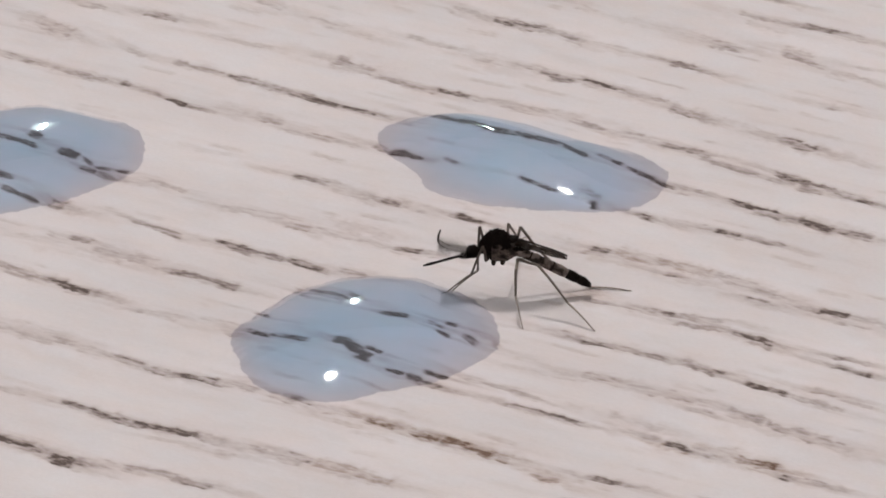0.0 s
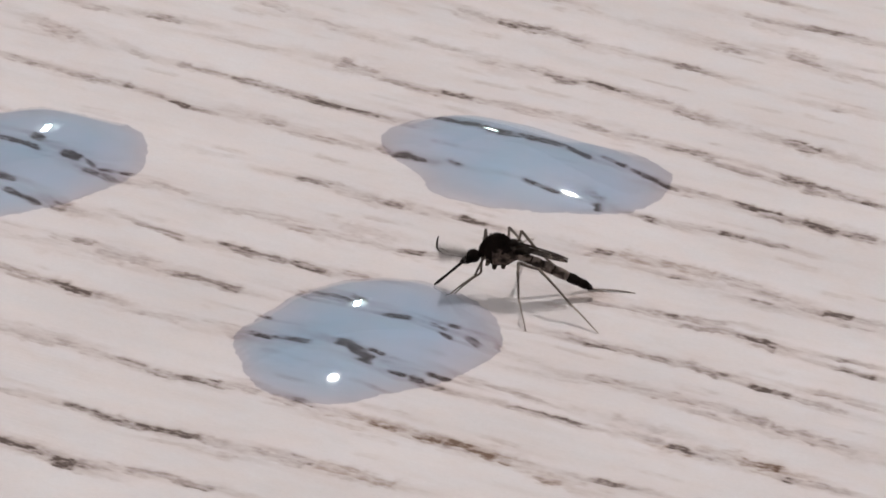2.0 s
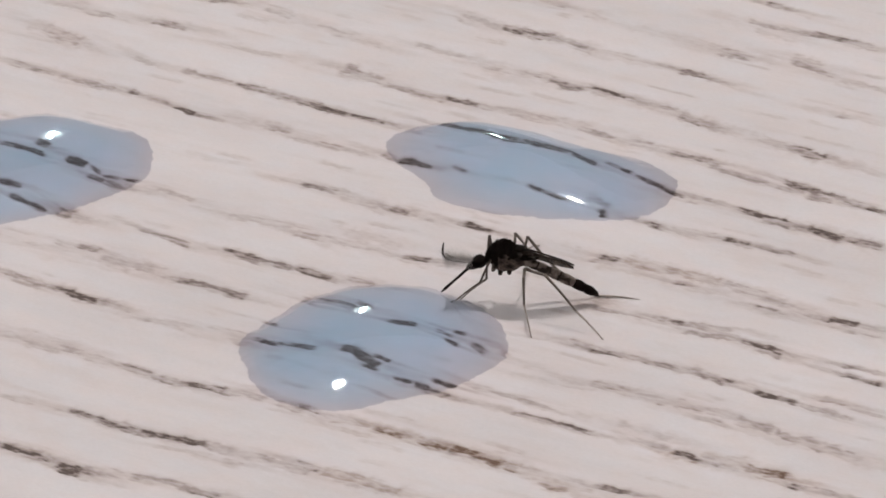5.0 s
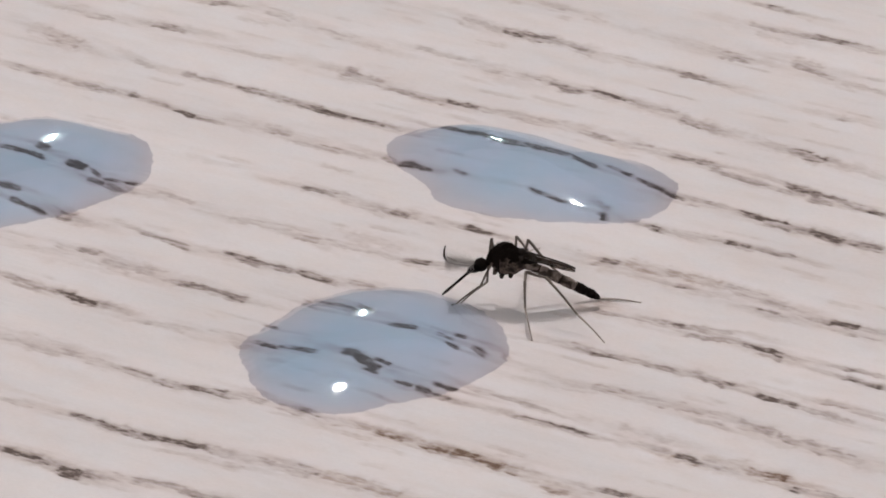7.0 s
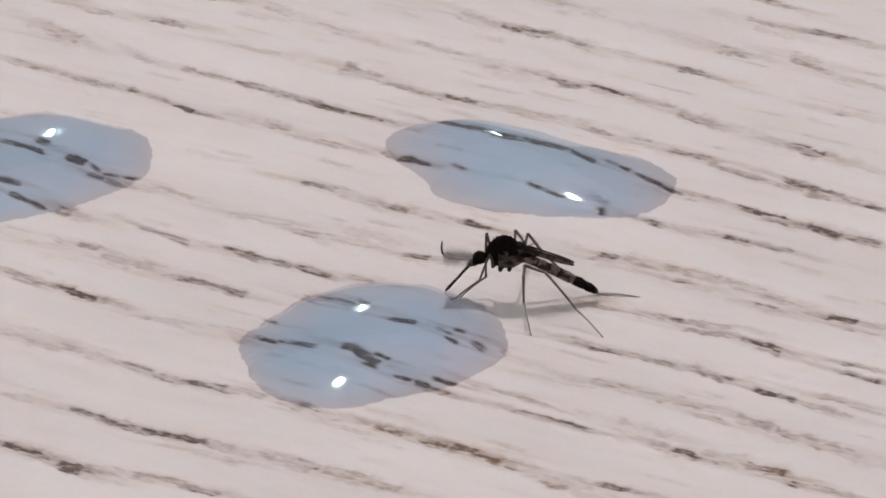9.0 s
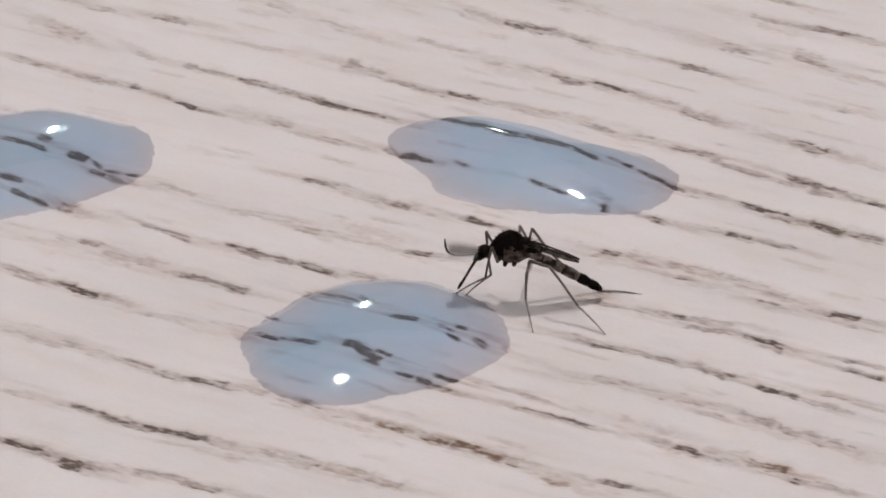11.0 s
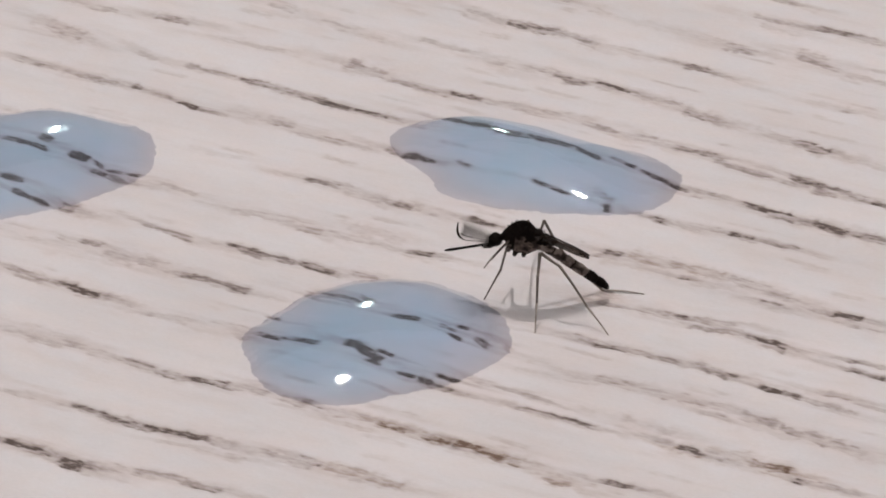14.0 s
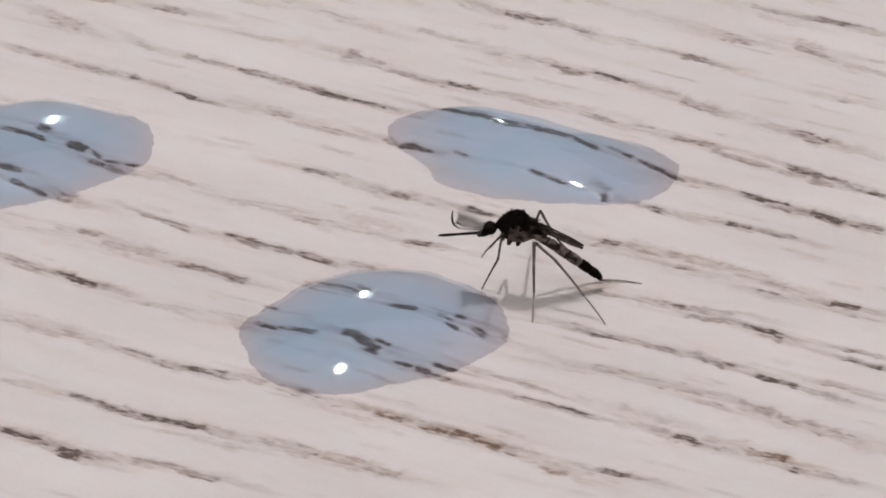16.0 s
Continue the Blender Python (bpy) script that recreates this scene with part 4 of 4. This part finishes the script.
for i in range(ROWS):
    for k in range(RING):
        c = [grid[i][k], grid[i + 1][k], grid[i + 1][(k + 1) % RING], grid[i][(k + 1) % RING]]
        m = sum(c, Vector()) / 4 / MM
        m.z -= BODY_UP
        flank = m.z < -0.02 - 0.55 * m.x * (m.x > -0.2) + 0.16 * min(0, m.x + 0.7) + 0.4 * noise.noise(m * 3.5) and m.x < 0.12 and m.x > -1.35
        b = lower if flank else upper
        b.faces.new([b.verts.new(v) for v in c])
for b in (upper, lower):
    bmesh.ops.remove_doubles(b, verts=b.verts, dist=1e-9)
blob(upper, (-0.78, 0, BODY_UP + 0.40), (0.26, 0.26, 0.16), 14)
part("thorax", upper, M_DARK, bug, "humped black thorax")
part("flank", lower, M_FLANK, bug, "mottled brown lower flank")
bm = bmesh.new()
for x, y, z in ((0.30, 0.16, -0.66), (0.02, 0.15, -0.90), (-0.38, 0.14, -0.86), (0.30, -0.16, -0.66), (0.02, -0.15, -0.90), (-0.38, -0.14, -0.86)):
    add_tube(bm, [mm(x, y * 0.8, BODY_UP + z + 0.2), mm(x + 0.03, y, BODY_UP + z), mm(x + 0.06, y, BODY_UP + z - 0.03)], [0.13 * MM, 0.09 * MM, 0.04 * MM], 10)
part("hips", bm, M_BROWN, bug)
bm = bmesh.new()
fuzz(bm, (-0.08, 0, BODY_UP), (0.74, 0.41, 0.80), 220, 0.10, 0.016)
fuzz(bm, (-0.85, 0, BODY_UP + 0.36), (0.3, 0.25, 0.14), 60, 0.14, 0.014)
part("bristles", bm, M_DARK, bug)

# abdomen: ringed, sloping down towards its tip
line, rads = smooth_line([mm(-0.70, 0, BODY_UP - 0.14), mm(-1.15, 0, BODY_UP - 0.28), mm(-1.70, 0, BODY_UP - 0.48), mm(-2.50, 0, BODY_UP - 0.86),
                          mm(-3.45, 0, BODY_UP - 1.32), mm(-4.12, 0, BODY_UP - 1.66)],
                         [0.17 * MM, 0.17 * MM, 0.18 * MM, 0.20 * MM, 0.19 * MM, 0.16 * MM], 8)
SEGMENTS = 8
for k in range(SEGMENTS):
    a, b = k * 5, k * 5 + 5
    bm = bmesh.new()
    swell = [rads[i] * (0.88 + 0.14 * math.sin(math.pi * (i - a + 0.7) / 5.4)) for i in range(a, b + 1)]
    add_tube(bm, line[a:b + 1], swell, 16, 1.3, 0.14)
    if k > 3:
        for _ in range(34):
            i = random.randint(a, b)
            d = Vector((-0.5, random.gauss(0, 0.7), random.gauss(0.2, 0.7)))
            d.normalize()
            root = line[i] + Vector((0, d.y, d.z)).normalized() * rads[i] * 0.9
            add_hair(bm, root, root + d * random.uniform(0.05, 0.14) * MM, 0.012 * MM)
    seg = part("abdomen_segment", bm, (M_BROWN, M_MOTTLE, M_MOTTLE, M_MOTTLE, M_MOTTLE, M_MOTTLE, M_DARK, M_DARK)[k], bug)
    if k in (2, 4):
        bm = bmesh.new()
        add_tube(bm, [line[b] + (line[b - 1] - line[b]) * f for f in (0.9, 0.45, 0.0)], [rads[b] * q for q in (0.95, 0.99, 0.94)], 16, 1.3, 0.2)
        part("band", bm, M_BROWN, seg, "dark hind edge of the segment")
bm = bmesh.new()
for s in (-1, 1):
    add_tube(bm, [line[-1] + mm(0.05, 0.06 * s, 0.02), line[-1] + mm(-0.10, 0.09 * s, -0.05), line[-1] + mm(-0.19, 0.04 * s, -0.12)], [0.12 * MM, 0.10 * MM, 0.05 * MM], 8)
part("claspers", bm, M_DARK, bug)


# wings: folded back over the abdomen
def wing(side):
    root, tip = mm(-0.60, 0.15 * side, BODY_UP + 0.36), mm(-3.22, 0.10 * side, BODY_UP - 0.36)
    along = tip - root
    across = Vector((0.05, 0.75 * side, -0.62)).normalized()
    normal = along.normalized().cross(across) * 0.006 * MM
    n, bm = 22, bmesh.new()
    top, bot = [], []
    for i in range(n + 1):
        f = i / n
        wide = 0.23 * MM * (math.sin(math.pi * min(1, f * 0.93 + 0.05)) ** 0.75) * (1 + 0.22 * noise.noise(Vector((f * 9, side, 0))))
        p = root + along * f + mm(0, 0, 0.11 * math.sin(math.pi * f))
        row = [p + across * (wide * (q - 0.25)) + Vector((0, 0, -0.05 * MM * q * q + 0.02 * MM * math.sin(9 * f + 4 * q))) for q in (0, 0.25, 0.5, 0.75, 1.0)]
        top.append([bm.verts.new(v + normal) for v in row])
        bot.append([bm.verts.new(v - normal) for v in row])
    for i in range(n):
        for j in range(4):
            bm.faces.new((top[i][j], top[i + 1][j], top[i + 1][j + 1], top[i][j + 1]))
            bm.faces.new((bot[i][j + 1], bot[i + 1][j + 1], bot[i + 1][j], bot[i][j]))
    veins = [[v.co.copy() for v in (row[j] for row in top)] for j in (0, 1, 2, 3)]
    w = part("wing", bm, M_WING, bug, "smoky clear folded wing")
    bm = bmesh.new()
    for j, v in enumerate(veins):
        r = (0.042, 0.026, 0.020, 0.018)[j] * MM
        add_tube(bm, v[:: 1], [r * (1 - 0.5 * i / n) for i in range(n + 1)], 6)
    for i in (4, 9, 13, 17):
        add_tube(bm, [top_v for top_v in (veins[0][i], veins[1][i + 1], veins[2][i + 2])], [0.014 * MM] * 3, 5)
    part("veins", bm, M_BROWN, w, "dark wing veins and front edge")


wing(1), wing(-1)

# head, with all that it carries
ANTENNAE = []
HEAD_AT = Vector((1.08, 0, BODY_UP - 0.40))
bm = bmesh.new()
blob(bm, (-0.09, 0, 0.03), (0.31, 0.27, 0.31), 18, 0.2, 20)
add_tube(bm, [mm(-0.08, 0, 0.06), mm(0.06, 0, -0.09), mm(0.24, 0, -0.23), mm(0.46, 0, -0.38)], [0.27 * MM, 0.25 * MM, 0.20 * MM, 0.07 * MM], 12)
add_tube(bm, [mm(-0.55, 0, 0.22), mm(-0.38, 0, 0.12), mm(-0.2, 0, 0.05)], [0.22 * MM, 0.13 * MM, 0.2 * MM], 10)
fuzz(bm, (-0.09, 0, 0.03), (0.29, 0.25, 0.30), 60, 0.10, back=0.1)
head = part("head", bm, M_DARK, bug)
head.location = HEAD_AT * MM
for s in (-1, 1):
    part("eye", blob(bmesh.new(), (0.0, 0.15 * s, -0.02), (0.23, 0.15, 0.22), 14, 0.0), M_EYE, head)
    # palp: long, its last joints turned up
    pts, rr = smooth_line([mm(0.2, 0.08 * s, -0.02), mm(0.7, 0.14 * s, 0.02), mm(1.2, 0.22 * s, 0.12), mm(1.46, 0.25 * s, 0.34), mm(1.52, 0.27 * s, 0.68), mm(1.47, 0.28 * s, 1.06)] if s > 0 else
                          [mm(0.2, 0.08 * s, -0.04), mm(0.7, 0.16 * s, -0.04), mm(1.15, 0.26 * s, 0.00), mm(1.45, 0.30 * s, 0.12)],
                          [0.022 * MM, 0.015 * MM, 0.02 * MM, 0.05 * MM, 0.05 * MM, 0.02 * MM][:6 if s > 0 else 4], 5)
    part("palp", add_tube(bmesh.new(), pts, rr, 8), M_BROWN, head)
    # antenna: a thin stem with whorls of long fine hairs
    bm = bmesh.new()
    lift = 0.52 if s > 0 else 0.16
    stem, sr = smooth_line([mm(0, 0, 0), mm(0.4, 0.07 * s, 0.02 + 0.4 * lift), mm(0.84, 0.16 * s, 0.01 + 0.75 * lift), mm(1.16, 0.22 * s, lift)],
                           [0.03 * MM, 0.020 * MM, 0.014 * MM, 0.01 * MM], 5)
    add_tube(bm, stem, sr, 6)
    for i in range(1, len(stem)):
        for k in range(44):
            a = 2 * math.pi * k / 44 + random.uniform(-0.2, 0.2)
            out = Vector((random.uniform(0.0, 0.55), math.cos(a), math.sin(a)))
            add_hair(bm, stem[i], stem[i] + out * random.uniform(0.34, 0.70) * MM, 0.0034 * MM)
    ANTENNAE.append((part("antenna", bm, M_HAIR, head, "feathery grey antenna"), Vector((0.14, 0.10 * s, 0.08))))
bm = bmesh.new()
add_tube(bm, [mm(-0.05, 0, 0), mm(0.5, 0, 0.01), mm(1.2, 0, 0), mm(1.72, 0, 0), mm(1.98, 0, 0)], [0.075 * MM, 0.062 * MM, 0.056 * MM, 0.070 * MM, 0.035 * MM], 10)
proboscis = part("proboscis", bm, M_DARK, head, "long dark straight proboscis")
PROBOSCIS_AT = Vector(((0.24, 0, -0.22)))

# legs: upper part, shin and foot of each; hip, lengths, side to which the knee bends, and where shin and foot end on the table
LEGS = []


def leg(hip, upper, shin, foot, bend, ankle, toe, bow=-0.02, colours=(M_LEG, M_LEG, M_TOE)):
    def limb(name, length, r0, r1, material, parent, sway):
        pts = [mm(length * f, 0, sway * length * math.sin(math.pi * f)) for f in (0, 0.08, 0.3, 0.6, 0.9, 1.0)]
        rr = [r0 * MM, r0 * 1.15 * MM, (r0 * 0.75 + r1 * 0.25) * MM, (r0 + r1) / 2 * MM, r1 * MM, r1 * 1.25 * MM]
        pts, rr = smooth_line(pts, rr, 4)
        b = add_tube(bmesh.new(), pts, rr, 8)
        for _ in range(int(length * 16)):
            i = random.randint(1, len(pts) - 1)
            d = Vector((0.8, random.gauss(0, 1), random.gauss(0, 1))).normalized()
            add_hair(b, pts[i], pts[i] + d * 0.09 * MM, 0.007 * MM)
        return part(name, b, material, parent)

    a = limb("leg", upper, 0.074, 0.058, colours[0], bug, 0.02)
    b = limb("shin", shin, 0.060, 0.048, colours[1], a, bow)
    c = limb("foot", foot, 0.045, 0.026, colours[2], b, -0.03)
    LEGS.append((a, b, c, Vector(hip), upper, shin, foot, bend, ankle, toe))


leg((0.35, 0.25, 1.45), 0.79, 1.41, 1.84, [(0, 0.77, 0.28, 0.58), (16, 0.77, 0.28, 0.58)],
    [(0, 0.91, 0.70, 1.12), (9.2, 0.91, 0.70, 1.12), (11.3, 0.68, 0.70, 1.11), (13.4, 0.68, 0.70, 1.11), (13.6, 0.56, 0.80, 1.91), (14, 0.54, 0.60, 2.07), (16, 0.54, 0.60, 2.07)],
    [(0, 2.17, 0.94, 0.00), (9.2, 2.17, 0.94, 0.00), (11.3, 2.15, 0.65, 0.00), (13.4, 2.15, 0.65, 0.00), (13.6, 0.86, 2.00, 1.31), (14, 0.69, 2.10, 2.57), (16, 0.69, 2.10, 2.57)], colours=(M_SHIN, M_SHIN, M_LEG))
leg((0.30, -0.25, 1.60), 1.27, 1.95, 1.62, [(0, 0.36, -0.40, 0.20), (11.7, 0.36, -0.40, 0.20), (12, 0.20, -1.00, -0.55), (16, 0.20, -1.00, -0.55)],
    [(0, 0.69, 0.00, 0.88), (9.2, 0.69, 0.00, 0.88), (11.3, 0.55, -0.00, 0.82), (11.7, 0.55, -0.00, 0.82), (11.9, 0.55, -0.00, 0.82), (12.2, 0.20, 0.30, 1.28), (16, 0.20, 0.30, 1.28)],
    [(0, 1.89, 0.66, 0.00), (9.2, 1.89, 0.66, 0.00), (11.3, 1.65, 0.56, 0.00), (11.7, 1.65, 0.56, 0.00), (11.9, 1.65, 0.56, 0.00), (12.2, 0.87, 0.79, 0.00), (16, 0.87, 0.79, 0.00)], colours=(M_SHIN, M_SHIN, M_LEG))
leg((-1.05, 0.22, 1.65), 1.33, 1.14, 1.53, [(0, 0.02, 0.33, 0.94), (16, 0.02, 0.33, 0.94)],
    [(0, -1.18, 2.10, 0.99), (11.7, -1.18, 2.10, 0.99), (12, -1.58, 2.10, 0.82), (16, -1.58, 2.10, 0.82)],
    [(0, -1.61, 3.18, 0.00), (11.7, -1.61, 3.18, 0.00), (12, -1.61, 3.18, 0.00), (16, -1.61, 3.18, 0.00)])
leg((-1.10, 0.20, 1.65), 1.19, 2.13, 1.83, [(0, -0.19, 0.22, 0.96), (16, -0.19, 0.22, 0.96)],
    [(0, -3.47, 2.00, 0.75), (11.7, -3.47, 2.00, 0.75), (12, -3.77, 2.00, 0.73), (16, -3.77, 2.00, 0.73)],
    [(0, -4.78, 3.03, 0.00), (11.7, -4.78, 3.03, 0.00), (12, -4.78, 3.03, 0.00), (16, -4.78, 3.03, 0.00)])
leg((-0.75, -0.25, 1.65), 1.24, 4.19, 1.84, [(0, -0.30, -0.61, 0.74), (16, -0.30, -0.61, 0.74)],
    [(0, -4.31, -0.45, 0.05), (16, -4.31, -0.45, 0.05)],
    [(0, -6.15, -0.40, 0.00), (16, -6.15, -0.40, 0.00)], 0.07)
leg((-0.50, -0.25, 1.65), 1.33, 2.22, 2.09, [(0, 0.10, -0.31, 0.95), (16, 0.10, -0.31, 0.95)],
    [(0, -0.90, -2.60, 0.92), (16, -0.90, -2.60, 0.92)],
    [(0, -1.25, -4.45, 0.00), (16, -1.25, -4.45, 0.00)])


# ---- what moves ----
def stance(x, z, pitch):
    """The mosquito's pose for its thorax at (x, z) mm over its place, its nose raised by pitch degrees."""
    return SPOT @ Matrix.Translation(mm(x, 0, z)) @ pose(0, 0, 0, 0, -pitch, 0) @ Matrix.Translation(mm(0, 0, -BODY_UP))


def between(rows, t):
    """The values at t of rows of time and values."""
    ts = [r[0] for r in rows]
    return [float(np.interp(t, ts, [r[k] for r in rows])) for k in range(1, len(rows[0]))]


def limb_pose(start, end, side):
    x = (end - start).normalized()
    y = (side - x * side.dot(x)).normalized()
    m = Matrix((x, y, x.cross(y))).transposed().to_4x4()
    return Matrix.Translation(start * MM) @ m


def motions():
    body = [  # seconds, thorax forward and up in mm, pitch in degrees
        (0, -0.06, 2.24, 0.6),
        (0.5, -0.04, 2.28, 1.6),
        (1, -0.02, 2.22, 0.7),
        (1.5, 0.02, 2.16, 0.2),
        (2, 0.06, 2.12, -0.4),
        (2.5, 0.04, 2.14, -0.4),
        (3, 0.02, 2.13, -0.5),
        (3.5, 0.05, 2.14, 0.0),
        (4, 0.03, 2.17, 0.2),
        (6.5, 0.02, 2.15, -0.1),
        (7, 0.00, 2.15, 0.0),
        (7.5, 0.02, 2.14, -0.5),
        (8, 0.02, 2.13, -0.6),
        (8.5, -0.00, 2.17, 0.0),
        (9, 0.00, 2.23, 0.6),
        (11.3, -0.20, 2.38, 3.3),
        (11.5, -0.23, 2.40, 3.6),
        (11.7, -0.27, 2.44, 4.2),
        (11.9, -0.50, 2.78, 10.5),
        (12, -0.53, 2.83, 11.2),
        (12.2, -0.74, 3.08, 12.6),
        (12.5, -0.70, 3.11, 12.8),
        (13, -0.65, 2.96, 8.9),
        (13.5, -0.76, 3.02, 9.3),
        (14, -0.57, 2.88, 8.6),
        (14.5, -0.52, 2.89, 10.1),
        (15, -0.46, 2.84, 9.0),
        (15.5, -0.46, 2.88, 9.7),
        (16, -0.45, 2.90, 9.7),
    ]
    walk(bug, [(t, stance(*v)) for t, *v in body])
    sip = [  # seconds, degrees by which the proboscis points below the body's axis
        (0, 28.8),
        (0.2, 22.5),
        (0.6, 19.0),
        (0.8, 24.5),
        (1, 35.1),
        (1.2, 38.4),
        (1.4, 19.0),
        (1.6, 16.3),
        (1.8, 43.3),
        (2, 47.7),
        (2.5, 45.1),
        (3.5, 47.7),
        (4, 47.6),
        (6.5, 47.9),
        (7, 47.8),
        (8, 47.1),
        (9, 48.7),
        (11.3, 52.4),
        (11.7, 53.1),
        (11.8, 11.3),
        (12, 32.0),
        (12.1, 26.0),
        (12.5, 25.6),
        (12.8, 40.1),
        (13, 40.4),
        (13.2, 37.2),
        (13.4, 29.1),
        (13.6, 20.8),
        (13.8, 13.1),
        (14, 10.0),
        (14.2, 4.9),
        (14.4, 0.2),
        (15, 1.0),
        (15.4, 6.7),
        (16, 5.3),
    ]
    walk(proboscis, [(t, pose(*(PROBOSCIS_AT * MM), 0, a, 0)) for t, a in sip])
    nod = [  # seconds, degrees by which the head is lowered
        (0, -7.4),
        (0.5, -6.9),
        (1, -6.6),
        (1.5, -4.1),
        (2, -2.7),
        (2.5, -0.6),
        (3, -1.1),
        (3.5, -0.8),
        (4, -0.2),
        (6.5, -0.7),
        (7, -1.1),
        (7.5, -1.8),
        (8, -1.8),
        (8.5, 0.7),
        (9, 4.8),
        (11.5, 14.0),
        (12, 14.0),
        (12.5, 14.0),
        (13, 14.0),
        (13.5, 13.0),
        (14, 12.0),
        (14.5, 11.0),
        (15, 11.7),
        (15.5, 12.2),
        (16, 12.5),
    ]
    walk(head, [(t, pose(*(HEAD_AT * MM), 0, a, 0)) for t, a in nod])
    raised = [(0, 16), (2, 16), (9.2, 14), (11.3, 2), (11.7, 0), (12.2, -8), (16, -10)]  # seconds, degrees by which the antennae droop
    for antenna, base in ANTENNAE:
        walk(antenna, [(t, pose(*(base * MM), 0, a, 0)) for t, a in raised])
    ground = SPOT.inverted()
    for upper_leg, shin, foot, hip, l1, l2, l3, bends, ankles, toes in LEGS:
        keys = sorted({t for t, *_ in body} | {r[0] for r in ankles})
        up_rows, shin_rows, foot_rows = [], [], []
        for t in keys:
            stand = ground @ stance(*between(body, t))        # from the body's space to the place where it stands
            back = stand.inverted()
            h = (stand @ (hip * MM)) / MM
            a, e, bend = Vector(between(ankles, t)), Vector(between(toes, t)), Vector(between(bends, t))
            d = (a - h).length
            way = (a - h) / d
            d = min(d, (l1 + l2) * 0.999)
            f = (l1 * l1 - l2 * l2 + d * d) / (2 * d)
            out = (bend - way * bend.dot(way)).normalized()
            knee = h + way * f + out * math.sqrt(max(l1 * l1 - f * f, 0))
            end = knee + (h + way * d - knee).normalized() * l2
            side = way.cross(out)
            p = [(back @ (v * MM)) / MM for v in (h, knee, end, e)]
            s = back.to_3x3() @ side
            m1, m2, m3 = limb_pose(p[0], p[1], s), limb_pose(p[1], p[2], s), limb_pose(p[2], p[3], s)
            up_rows.append((t, m1)), shin_rows.append((t, m1.inverted() @ m2)), foot_rows.append((t, m2.inverted() @ m3))
        walk(upper_leg, up_rows), walk(shin, shin_rows), walk(foot, foot_rows)


motions()
